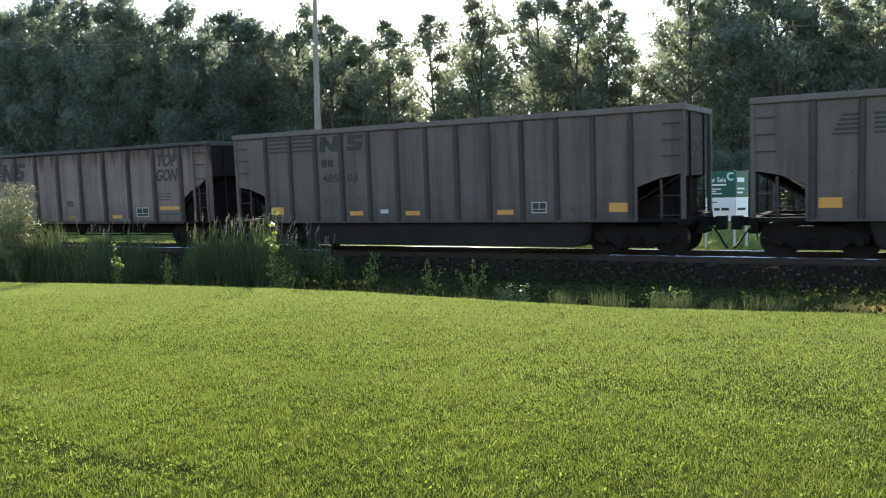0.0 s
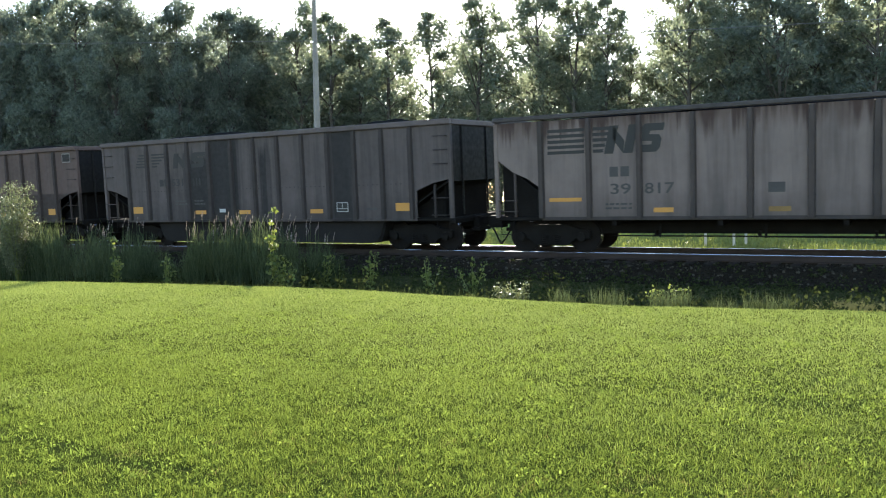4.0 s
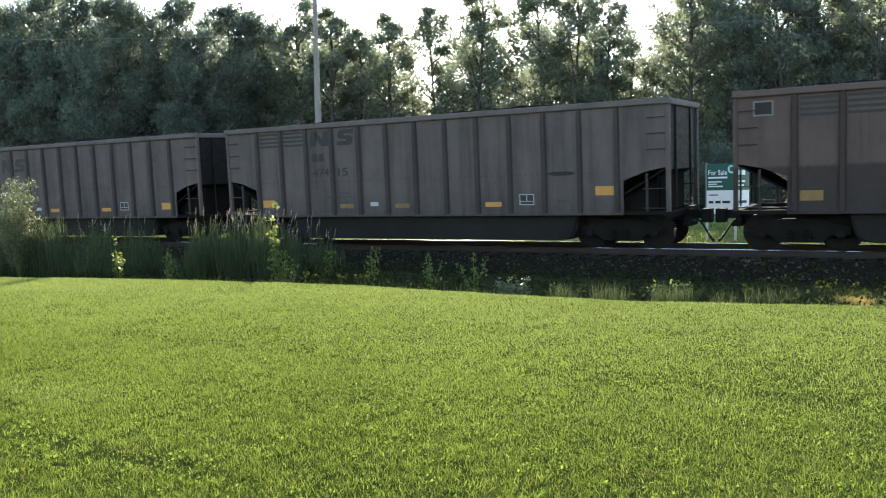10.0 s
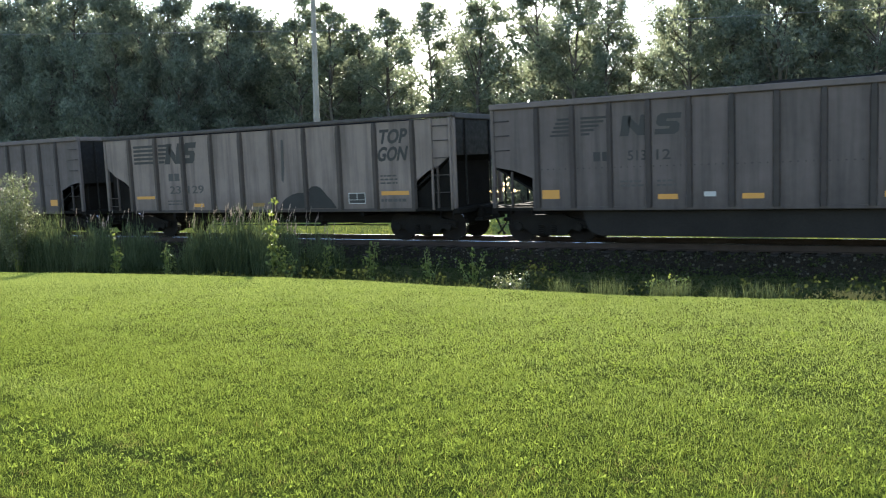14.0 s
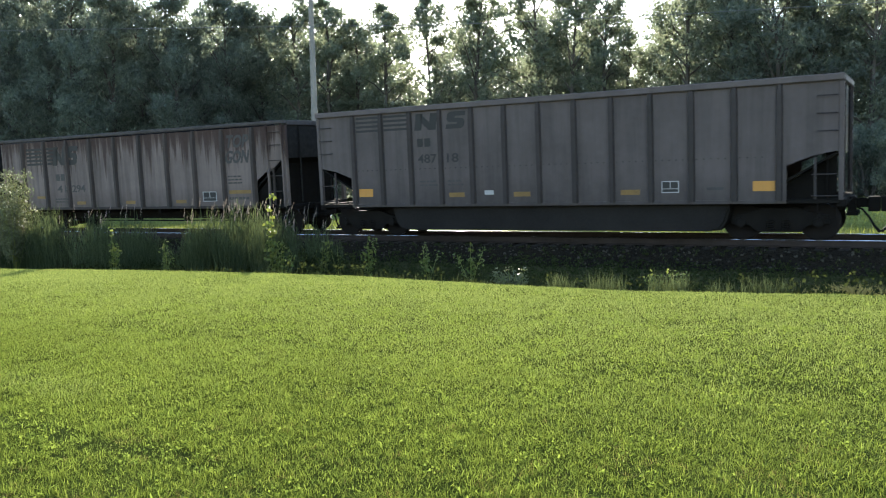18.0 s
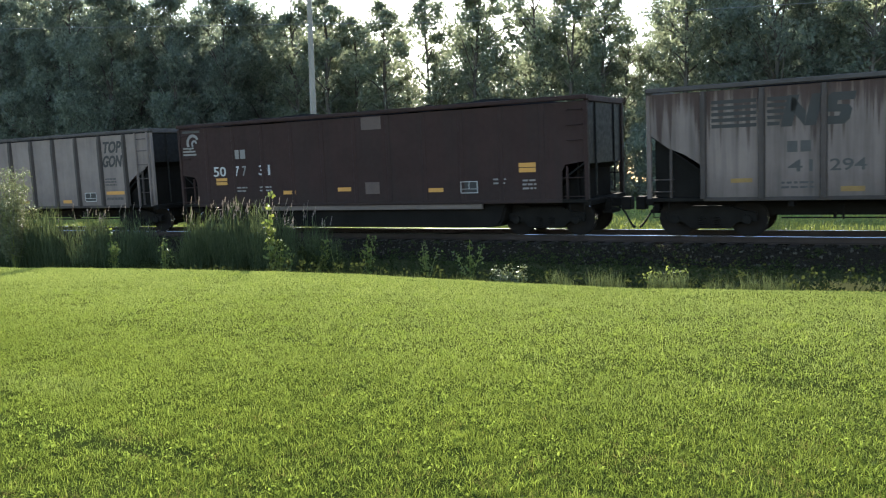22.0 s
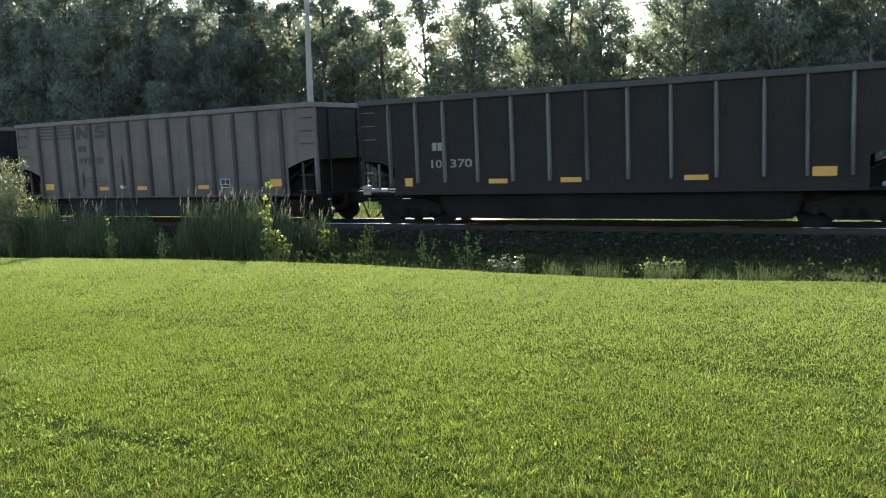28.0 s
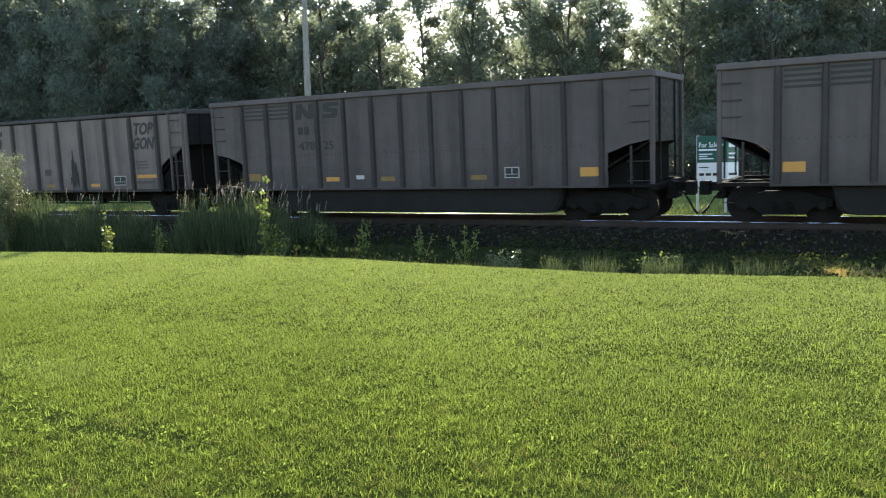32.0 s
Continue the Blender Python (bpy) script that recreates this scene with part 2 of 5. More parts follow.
M_YELLOW = plain("yellow_reflective_tape", (0.42, 0.20, 0.04), 0.5, 0, 0.12, 6, 0.05)
M_YELLOWOLD = plain("dirty_yellow_tape", (0.17, 0.10, 0.028), 0.6, 0, 0.4, 6, 0.05)
M_BLACKMARK = plain("black_stencil_paint", (0.019, 0.018, 0.017), 0.6, 0, 0.25, 5, 0.05)
M_GREYMARK = plain("faded_stencil_paint", (0.046, 0.042, 0.040), 0.7, 0, 0.3, 5, 0.05)
M_WHITEMARK = plain("white_stencil_paint", (0.34, 0.33, 0.32), 0.6, 0, 0.15, 5, 0.05)
M_FADEWHITE = plain("faded_white_stencil", (0.17, 0.155, 0.145), 0.7, 0, 0.2, 5, 0.05)
M_SIGNGREEN = plain("green_sign_paint", (0.012, 0.085, 0.055), 0.5, 0, 0.1, 3, 0.03)
M_SIGNWHITE = plain("white_sign_paint", (0.78, 0.78, 0.78), 0.5, 0, 0.06, 3, 0.03)
M_SIGNPOST = plain("painted_sign_post", (0.55, 0.55, 0.53), 0.6, 0, 0.1, 4, 0.1)
M_SUNPATCH = leafy("sunlit_patch_yellow", (0.30, 0.22, 0.07), (0.50, 0.38, 0.13), 0.35, 0.8)
M_THATCH = leafy("dry_lawn_thatch", (0.10, 0.085, 0.032), (0.24, 0.215, 0.085), 0.4, 0.8, 0)


def stone_material():
    n = Nodes("ballast_stone")
    rand = n.add("ShaderNodeNewGeometry").outputs["Random Per Island"]
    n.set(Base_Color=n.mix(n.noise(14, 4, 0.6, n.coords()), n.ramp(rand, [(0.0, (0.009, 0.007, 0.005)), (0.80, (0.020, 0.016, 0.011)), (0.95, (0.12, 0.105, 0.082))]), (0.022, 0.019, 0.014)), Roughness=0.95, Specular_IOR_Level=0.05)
    return n.mat


M_STONE = stone_material()


# ---- mesh helpers ----
def mesh_of(name, verts, faces, mat, smooth=False):
    me = bpy.data.meshes.new(name)
    me.from_pydata(verts, [], faces)
    me.materials.append(mat)
    if smooth:
        me.polygons.foreach_set("use_smooth", [True] * len(me.polygons))
    return me


def mesh_np(name, verts, loops, starts, totals, mat):
    """A large mesh straight from arrays."""
    me = bpy.data.meshes.new(name)
    me.vertices.add(len(verts))
    me.vertices.foreach_set("co", np.asarray(verts, dtype=np.float32).ravel())
    me.loops.add(len(loops))
    me.loops.foreach_set("vertex_index", np.asarray(loops, dtype=np.int32))
    me.polygons.add(len(starts))
    me.polygons.foreach_set("loop_start", np.asarray(starts, dtype=np.int32))
    me.polygons.foreach_set("loop_total", np.asarray(totals, dtype=np.int32))
    me.materials.append(mat)
    me.update(calc_edges=True)
    me.validate()
    return me


def part(name, data, material, parent, label="", at=None):
    """One mesh object under a thing or a part; data is a bmesh or a mesh."""
    if isinstance(data, bmesh.types.BMesh):
        me = bpy.data.meshes.new(name)
        bmesh.ops.recalc_face_normals(data, faces=data.faces)
        data.to_mesh(me)
        data.free()
        me.materials.append(material)
    else:
        me = data
    ob = new(name, me)
    ob.parent = parent
    if at is not None:
        ob.matrix_basis = at
    if label:
        tagged(ob, label=label)
    return ob


def box_bm(*boxes, bevel=0.0):
    """Boxes (x0, x1, y0, y1, z0, z1) in one bmesh."""
    bm = bmesh.new()
    for x0, x1, y0, y1, z0, z1 in boxes:
        made = bmesh.ops.create_cube(bm, size=1.0)["verts"]
        for v in made:
            v.co = Vector(((x0 + x1) / 2 + v.co.x * (x1 - x0), (y0 + y1) / 2 + v.co.y * (y1 - y0), (z0 + z1) / 2 + v.co.z * (z1 - z0)))
    if bevel:
        bmesh.ops.bevel(bm, geom=list(bm.edges), offset=bevel, segments=1, affect="EDGES")
    return bm


def plate_bm(outlines, y0, y1):
    """Outlines in (x, z), each extruded from y0 to y1."""
    bm = bmesh.new()
    for pts in outlines:
        a = [bm.verts.new((x, y0, z)) for x, z in pts]
        b = [bm.verts.new((x, y1, z)) for x, z in pts]
        bm.faces.new(a)
        bm.faces.new(list(reversed(b)))
        for i in range(len(a)):
            j = (i + 1) % len(a)
            bm.faces.new((a[j], a[i], b[i], b[j]))
    return bm


def tube_bm(lines, sides=6):
    """Round bars: each line is a list of (point, radius)."""
    bm = bmesh.new()
    for line in lines:
        rings = []
        for i, (p, r) in enumerate(line):
            p = Vector(p)
            a = Vector(line[max(i - 1, 0)][0])
            b = Vector(line[min(i + 1, len(line) - 1)][0])
            d = (b - a).normalized()
            u = d.orthogonal().normalized() if abs(d.z) > 0.9 else d.cross(Vector((0, 0, 1))).normalized()
            w = d.cross(u)
            rings.append([bm.verts.new(p + (u * math.cos(k * 2 * math.pi / sides) + w * math.sin(k * 2 * math.pi / sides)) * r) for k in range(sides)])
        for a, b in zip(rings, rings[1:]):
            for k in range(sides):
                bm.faces.new((a[k], a[(k + 1) % sides], b[(k + 1) % sides], b[k]))
        bm.faces.new(rings[0])
        bm.faces.new(list(reversed(rings[-1])))
    return bm


def lathe_bm(profile, sides=24):
    """A body turned about the y axis: profile of (y, radius)."""
    bm = bmesh.new()
    rings = [[bm.verts.new((r * math.cos(k * 2 * math.pi / sides), y, r * math.sin(k * 2 * math.pi / sides))) for k in range(sides)] for y, r in profile]
    for a, b in zip(rings, rings[1:]):
        for k in range(sides):
            bm.faces.new((a[k], a[(k + 1) % sides], b[(k + 1) % sides], b[k]))
    bm.faces.new(rings[0])
    bm.faces.new(list(reversed(rings[-1])))
    return bm


def lettering(string, x0, x1, z0, z1, y, material, parent, name="lettering", label="", slant=0.0, weight=0.012):
    """Words in the built-in font, fitted to a rectangle on a side that faces -y. No words: plain bars."""
    if not string:
        w = (x1 - x0) / 5
        return part(name, plate_bm([bar(x0 + 2 * k * w, x0 + (2 * k + 1) * w, z0, z1) for k in range(3)], y - 0.008, y), material, parent, label)
    cu = bpy.data.curves.new(name, "FONT")
    cu.body, cu.extrude, cu.resolution_u = string, 0.004, 3
    cu.offset = weight
    tmp = bpy.data.objects.new(name, cu)
    me = bpy.data.meshes.new_from_object(tmp)
    bpy.data.objects.remove(tmp)
    co = np.zeros(len(me.vertices) * 3, dtype=np.float32)
    me.vertices.foreach_get("co", co)
    co = co.reshape(-1, 3)
    lo, hi = co.min(0), co.max(0)
    u = (co[:, 0] - lo[0]) / (hi[0] - lo[0])
    v = (co[:, 1] - lo[1]) / (hi[1] - lo[1])
    out = np.stack([x0 + u * (x1 - x0) + slant * (v - 0.5) * (z1 - z0), y - (co[:, 2] + 0.004), z0 + v * (z1 - z0)], 1)
    me.vertices.foreach_set("co", out.astype(np.float32).ravel())
    me.materials.clear()
    me.materials.append(material)
    me.update()
    return part(name, me, material, parent, label)


def smooth_step(a, b, x):
    t = np.clip((x - a) / (b - a), 0, 1)
    return t * t * (3 - 2 * t)


# ---- ground ----
def lawn_edge(x):
    return np.interp(x, (-60, -24, -17.3, -13.0, -8.6, -7.2, -5.8, -3.7, -2.2, -0.3, 8, 40),
                     (9.5, 10.2, 10.85, 11.75, 12.1, 11.95, 11.75, 11.7, 11.95, 12.35, 12.6, 12.8))


def ground_height(x, y):
    x, y = np.asarray(x, dtype=float), np.asarray(y, dtype=float)
    e = lawn_edge(x)
    z = -0.13 + 0.010 * np.sin(x * 0.9 + 1) * np.sin(y * 0.8) + 0.006 * np.sin(x * 2.3) * np.cos(y * 1.9 + x)
    z = z - 0.52 * smooth_step(e - 0.1, e + 1.6, y)
    z = z + 0.33 * smooth_step(25.2, 28.0, y) + 0.25 * smooth_step(28, 46, y)
    return z


def build_ground():
    xs = np.concatenate([[-900, -400, -200, -130, -100, -80, -65], np.arange(-50, 12.1, 0.5), [16, 22, 30, 45, 70, 110, 200, 400, 900]])
    ys = np.concatenate([[-900, -300, -100, -40, -15, -6, -2], np.arange(0, 9.6, 0.8), np.arange(9.8, 14.5, 0.2), np.arange(14.6, 30, 0.6), [32, 35, 38, 41, 44, 47, 52, 60, 75, 100, 160, 300, 900]])
    gx, gy = np.meshgrid(xs, ys)
    gz = ground_height(gx, gy)
    nx, ny = len(xs), len(ys)
    verts = np.stack([gx, gy, gz], -1).reshape(-1, 3)
    i = (np.arange(ny - 1)[:, None] * nx + np.arange(nx - 1)[None, :]).ravel()
    faces = np.stack([i, i + 1, i + 1 + nx, i + nx], 1)
    me = mesh_np("ground", verts, faces.ravel(), np.arange(len(faces)) * 4, np.full(len(faces), 4), M_LAWN)
    for m in (M_DITCH, M_BANK, M_WOODFLOOR):
        me.materials.append(m)
    mid = verts[faces].mean(1)
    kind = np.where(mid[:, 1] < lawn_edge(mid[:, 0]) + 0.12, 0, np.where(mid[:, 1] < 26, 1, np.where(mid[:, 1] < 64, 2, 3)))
    me.polygons.foreach_set("material_index", kind.astype(np.int32))
    me.polygons.foreach_set("use_smooth", [True] * len(faces))
    tagged(new("ground", me), label="mown lawn falling to a weedy ditch, then a grassy bank", category="ground", kind="structure")


build_ground()


def blades(name, px, py, pz, height, width, rng, mat, lean=0.35, joints=1, curl=0.35, label="", category="grass"):
    """Grass blades at the given places, as one piece of stuff. joints 0: one triangle, 1: quad and tip, 2: two quads and tip."""
    n = len(px)
    ang = rng.uniform(0, 2 * math.pi, n)
    tilt = np.abs(rng.normal(0, lean, n))
    face = rng.uniform(0, 2 * math.pi, n)
    dx, dy = np.cos(ang) * tilt, np.sin(ang) * tilt
    wx, wy = np.cos(face) * width / 2, np.sin(face) * width / 2
    base = np.stack([px, py, pz], 1)
    levels = [(0.0, 1.0)] + [((k + 1) / (joints + 1), 1 - 0.35 * (k + 1) / (joints + 1)) for k in range(joints)]
    pts = []
    for f, w in levels:
        c = base + np.stack([dx * height * f * (1 + curl * f), dy * height * f * (1 + curl * f), height * f * (1 - 0.2 * curl * f * tilt)], 1)
        pts.append(c - np.stack([wx * w, wy * w, np.zeros(n)], 1))
        pts.append(c + np.stack([wx * w, wy * w, np.zeros(n)], 1))
    pts.append(base + np.stack([dx * height * (1 + curl), dy * height * (1 + curl), height * (1 - 0.35 * curl * tilt)], 1))
    k = len(pts)
    verts = np.stack(pts, 1).reshape(-1, 3)
    o = (np.arange(n) * k)[:, None]
    loops, starts, totals, at = [], [], [], 0
    per = []
    for j in range(joints):
        per.append([2 * j, 2 * j + 1, 2 * j + 3, 2 * j + 2])
    per.append([2 * joints, 2 * joints + 1, 2 * joints + 2])
    row = np.concatenate([np.array(f)[None, :] + o for f in per], 1)
    sizes = np.array([len(f) for f in per])
    totals = np.tile(sizes, n)
    starts = np.concatenate([[0], np.cumsum(totals)[:-1]])
    me = mesh_np(name, verts, row.ravel(), starts, totals, mat)
    ob = new(name, me)
    if label:
        tagged(ob, label=label, category=category, kind="stuff")
    return ob


def leaf_arrays(rng, centres, radius, count, size):
    """Leaf rhombs scattered in clumps."""
    k = rng.integers(0, len(centres), count)
    d = rng.normal(0, 1, (count, 3))
    d /= np.linalg.norm(d, axis=1)[:, None]
    p = centres[k] + d * (radius[k] * rng.random(count) ** 0.45)[:, None] * np.array([1, 1, 0.75])
    a = rng.normal(0, 1, (count, 3))
    a /= np.linalg.norm(a, axis=1)[:, None]
    b = np.cross(a, rng.normal(0, 1, (count, 3)))
    b /= np.linalg.norm(b, axis=1)[:, None]
    s = (size * rng.uniform(0.6, 1.4, count))[:, None]
    fold = np.cross(a, b) * s * 0.18
    verts = np.stack([p - a * s * 0.6, p + b * s * 0.38 + fold, p + a * s * 0.6, p - b * s * 0.38 + fold], 1).reshape(-1, 3)
    return verts


def far_leaf_mesh(name, verts, mat):
    """Small three-cornered leaves, for crowns that stay far off."""
    q = verts.reshape(-1, 4, 3)
    v = np.stack([q[:, 0], q[:, 1], q[:, 2] + 0.9 * (q[:, 3] - (q[:, 0] + q[:, 2]) / 2)], 1).reshape(-1, 3)
    n = len(v) // 3
    return mesh_np(name, v, np.arange(n * 3), np.arange(n) * 3, np.full(n, 3), mat)


def leaf_mesh(name, verts, mat):
    n = len(verts) // 4
    return mesh_np(name, verts, np.arange(n * 4), np.arange(n) * 4, np.full(n, 4), mat)


def ripple(x, y, seed, longest, shortest, waves=14):
    """Uneven mottling between about -1 and 1, from waves in many directions."""
    rng = np.random.default_rng(seed)
    total = np.zeros(len(x))
    for k in range(waves):
        a, size = rng.uniform(0, 6.28), longest * (shortest / longest) ** (k / (waves - 1))
        total += np.sin((x * math.cos(a) + y * math.sin(a)) * 6.28 / size + rng.uniform(0, 6.28) + 1.5 * np.sin((x * math.sin(a) - y * math.cos(a)) * 4.1 / size))
    return total / math.sqrt(waves) * 0.8


def build_lawn():
    rng = np.random.default_rng(3)
    spans = ((-10.5, 2.5, 1.6, 6.4, 14500, 0.032, 0.0048), (-24.0, 6.0, 6.4, 12.6, 8600, 0.030, 0.0060), (-24.0, -10.5, 0.0, 6.4, 500, 0.055, 0.012), (-10.5, 8.0, -6.0, 1.6, 650, 0.045, 0.012), (2.5, 8.0, 1.6, 6.4, 650, 0.045, 0.012))
    for x0, x1, y0, y1, density, h, w in spans:
        n = int((x1 - x0) * (y1 - y0) * density)
        x, y = rng.uniform(x0, x1, n), rng.uniform(y0, y1, n)
        # the blades stand thickest in the stretch between the walker and the ditch
        thick = rng.random(n) < np.where((x > -1.64 * y - 0.7) & (x < 0.6), 1.0, 0.12 if density > 2000 else 1.0)
        x, y = x[thick], y[thick]
        n = len(x)
        clump = ripple(x, y, 11, 0.55, 0.07) * np.interp(y, (3, 8), (1.0, 0.12))
        # worn: a soft dark band at the near left, blades shorter and sparser
        worn = np.exp(-((y - 3.36 + 0.03 * np.sin(x * 4)) / 0.13) ** 2) * smooth_step(-3.2, -4.0, x)
        # the blades also thin out towards the right, which leaves that side darker
        keep = (y < lawn_edge(x) + rng.normal(0, 0.08, n)) & (rng.random(n) < 0.86 + 0.22 * clump - 0.40 * worn - 0.16 * smooth_step(-4.5, 0.5, x))
        x, y, clump, worn = x[keep], y[keep], clump[keep], worn[keep]
        tall = np.clip(0.85 + 0.30 * clump + 0.10 * ripple(x, y, 12, 3.0, 0.8, 6), 0.25, 1.7) * (1 - 0.5 * worn)
        hh, ww = h * tall * rng.uniform(0.5, 1.6, len(x)), w * rng.uniform(0.6, 1.25, len(x)) * np.where(rng.random(len(x)) < 0.12, 1.8, 1.0)
        # towards the ditch more blades are paler: the far lawn's sheen, put into colour
        paled = rng.random(len(x)) < np.clip((y - 4.2) / 6.5 + 0.5 * np.exp(-((x + 6.3) / 0.9) ** 2 - ((y - 4.25) / 0.35) ** 2), 0.0, 0.85)
        for pick, mat, words in ((~paled, M_BLADE, "short mown lawn grass, bright green and backlit"), (paled, M_BLADESHEEN, "short mown blades coloured pale for the far lawn's sheen")):
            blades("lawn_grass", x[pick], y[pick], ground_height(x[pick], y[pick]) - 0.004, hh[pick], ww[pick], rng, mat, 0.95, 0, 0.6, words)
    # broad-leaved clover in patches
    n = 90000
    x, y = rng.uniform(-9, 2, n), rng.uniform(2.2, 9.5, n)
    keep = (ripple(x, y, 14, 1.6, 0.25) > 0.35) & (y < lawn_edge(x) - 0.3)
    x, y = x[keep], y[keep]
    c = np.stack([x, y, ground_height(x, y) + rng.uniform(0.012, 0.04, len(x))], 1)
    me = leaf_mesh("lawn_clover", leaf_arrays(rng, c, np.full(len(c), 0.012), len(c), 0.016), M_TUFT)
    tagged(new("lawn_clover", me), label="patches of small clover leaves in the lawn", category="clover", kind="stuff")
    # scattered longer tufts in the lawn
    n = 1100
    cx, cy = rng.uniform(-12, 3, n), rng.uniform(2.4, 11.5, n)
    x = np.repeat(cx, 18) + rng.normal(0, 0.03, n * 18)
    y = np.repeat(cy, 18) + rng.normal(0, 0.03, n * 18)
    blades("lawn_tufts", x, y, ground_height(x, y), rng.uniform(0.025, 0.065, n * 18), rng.uniform(0.004, 0.008, n * 18), rng, M_TUFT, 0.8, 1, 0.7,
           "longer tufts standing in the mown lawn")
    # dry brown thatch showing between the blades in worn patches
    n = 26000
    x, y = rng.uniform(-4.5, 0.6, n), rng.uniform(2.2, 5.2, n)
    keep = ripple(x, y, 17, 1.1, 0.2) + 0.7 * smooth_step(-3.0, 0.0, x) - 0.5 * smooth_step(3.2, 4.8, y) > 0.55
    x, y = x[keep], y[keep]
    blades("dry_thatch", x, y, ground_height(x, y), rng.uniform(0.02, 0.042, len(x)), rng.uniform(0.003, 0.006, len(x)), rng, M_THATCH, 1.1, 0, 0.5, "dry brown thatch in worn patches of the lawn")
    # the sunny bank beyond the track
    n = 45000
    x, y = rng.uniform(-62, 8, n), 26.2 + 16 * rng.random(n) ** 1.4
    blades("bank_grass", x, y, ground_height(x, y), rng.uniform(0.06, 0.18, n), rng.uniform(0.02, 0.04, n), rng, M_BANKBLADE, 0.45, 0, 0.4,
           "rough sunlit grass on the bank beyond the track")
    # rough growth in the ditch
    n = 34000
    x, y = rng.uniform(-26, 8, n), rng.uniform(11.9, 20.2, n)
    keep = (y > lawn_edge(x)) & (rng.random(n) < np.clip(1.25 - (y - 12) / 7.5, 0.08, 1))
    x, y = x[keep], y[keep]
    blades("ditch_grass", x, y, ground_height(x, y), rng.uniform(0.06, 0.20, len(x)) * np.interp(y - lawn_edge(x), (0, 1.5, 8), (0.6, 1.0, 0.5)), rng.uniform(0.01, 0.02, len(x)), rng, M_WEEDSHADE, 0.4, 1, 0.5,
           "rough ditch grass, coloured dark for the shade there")


build_lawn()

# ---- track ----
TRACK_Y, CANT = 22.75, 2.5
TRACK = Matrix.Translation((0, TRACK_Y, -0.008)) @ pose(0, 0, 0, CANT, 0, 0)
X0, X1 = -110.0, 60.0


def build_track():
    bed = [(-3.6, -0.66), (-1.95, -0.235), (-1.35, -0.215), (1.35, -0.215), (1.95, -0.235), (3.5, -0.66)]
    rng = np.random.default_rng(5)
    xs = np.arange(X0, X1 + 0.1, 1.0)
    bm = bmesh.new()
    rows = [[bm.verts.new((x, y + rng.normal(0, 0.05) * (abs(y) > 1.5), z + rng.normal(0, 0.012))) for y, z in bed] for x in xs]
    for a, b in zip(rows, rows[1:]):
        for k in range(len(bed) - 1):
            bm.faces.new((a[k], b[k], b[k + 1], a[k + 1]))
    me = bpy.data.meshes.new("ballast_bed")
    bm.to_mesh(me)
    bm.free()
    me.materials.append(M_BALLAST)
    ob = tagged(new("ballast_bed", me), label="dark grey crushed-stone ballast bed under the track", category="ballast", kind="structure")
    ob.matrix_basis = TRACK
    # loose stones on the near slope and shoulder
    ico = bmesh.new()
    bmesh.ops.create_icosphere(ico, subdivisions=1, radius=1.0)
    iv = np.array([v.co[:] for v in ico.verts])
    jf = np.array([[v.index for v in f.verts] for f in ico.faces])
    ico.free()
    n = 11000
    y = rng.uniform(-3.75, -0.85, n)
    x = rng.uniform(-32, 8, n)
    z = np.interp(y, [-3.75, -3.6, -1.95, -0.8], [-0.66, -0.64, -0.225, -0.205])
    size = rng.uniform(0.016, 0.042, n)
    pts = iv[None] * (size[:, None, None] * rng.uniform(0.6, 1.3, (n, 1, 3))) * rng.uniform(0.8, 1.2, (n, len(iv), 1))
    a = rng.uniform(0, 6.28, n)
    rx = pts[..., 0] * np.cos(a)[:, None] - pts[..., 1] * np.sin(a)[:, None]
    ry = pts[..., 0] * np.sin(a)[:, None] + pts[..., 1] * np.cos(a)[:, None]
    pts = np.stack([rx + x[:, None], ry + y[:, None], pts[..., 2] + z[:, None]], -1)
    faces = (jf[None] + (np.arange(n) * len(iv))[:, None, None]).reshape(-1, 3)
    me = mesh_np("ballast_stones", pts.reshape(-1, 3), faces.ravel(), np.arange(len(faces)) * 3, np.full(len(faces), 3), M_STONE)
    ob = tagged(new("ballast_stones", me), label="loose crushed stones on the ballast shoulder", category="stones", kind="stuff")
    ob.matrix_basis = TRACK
    # rails and sleepers
    track = tagged(new("railway_track"), label="single railway track, polished rails on dark wooden sleepers", category="railway track", kind="structure")
    track.matrix_basis = TRACK
    for side in (-1, 1):
        crown = [(y, -(0.25 - math.sqrt(0.0625 - y * y))) for y in (0.026, 0.017, 0.0085, 0.0, -0.0085, -0.017, -0.026)]
        lean = -0.012 * side   # rails lean a little inwards
        prof = [(0.07, -0.18), (0.07, -0.168), (0.012, -0.15), (0.012, -0.045), (0.035, -0.034), (0.036, -0.012), (0.033, -0.005)] + crown + [(-0.033, -0.005), (-0.036, -0.012), (-0.035, -0.034), (-0.012, -0.045), (-0.012, -0.15), (-0.07, -0.168), (-0.07, -0.18)]
        prof = [(y + lean * z, z - lean * y) for y, z in prof]
        bm = bmesh.new()
        ends = [[bm.verts.new((x, side * 0.7525 + y, z)) for y, z in prof] for x in (X0, X1)]
        for k in range(len(prof)):
            f = bm.faces.new((ends[0][k], ends[1][k], ends[1][(k + 1) % len(prof)], ends[0][(k + 1) % len(prof)]))
            f.material_index = 1 if 4 <= k <= 14 else 0
            f.smooth = 5 <= k <= 13
        me = bpy.data.meshes.new("rail")
        bmesh.ops.recalc_face_normals(bm, faces=bm.faces)
        bm.to_mesh(me)
        bm.free()
        me.materials.append(M_RAILSIDE)
        me.materials.append(M_RAILTOP)
        part("rail", me, M_RAILSIDE, track, "steel rail with a bright worn head")
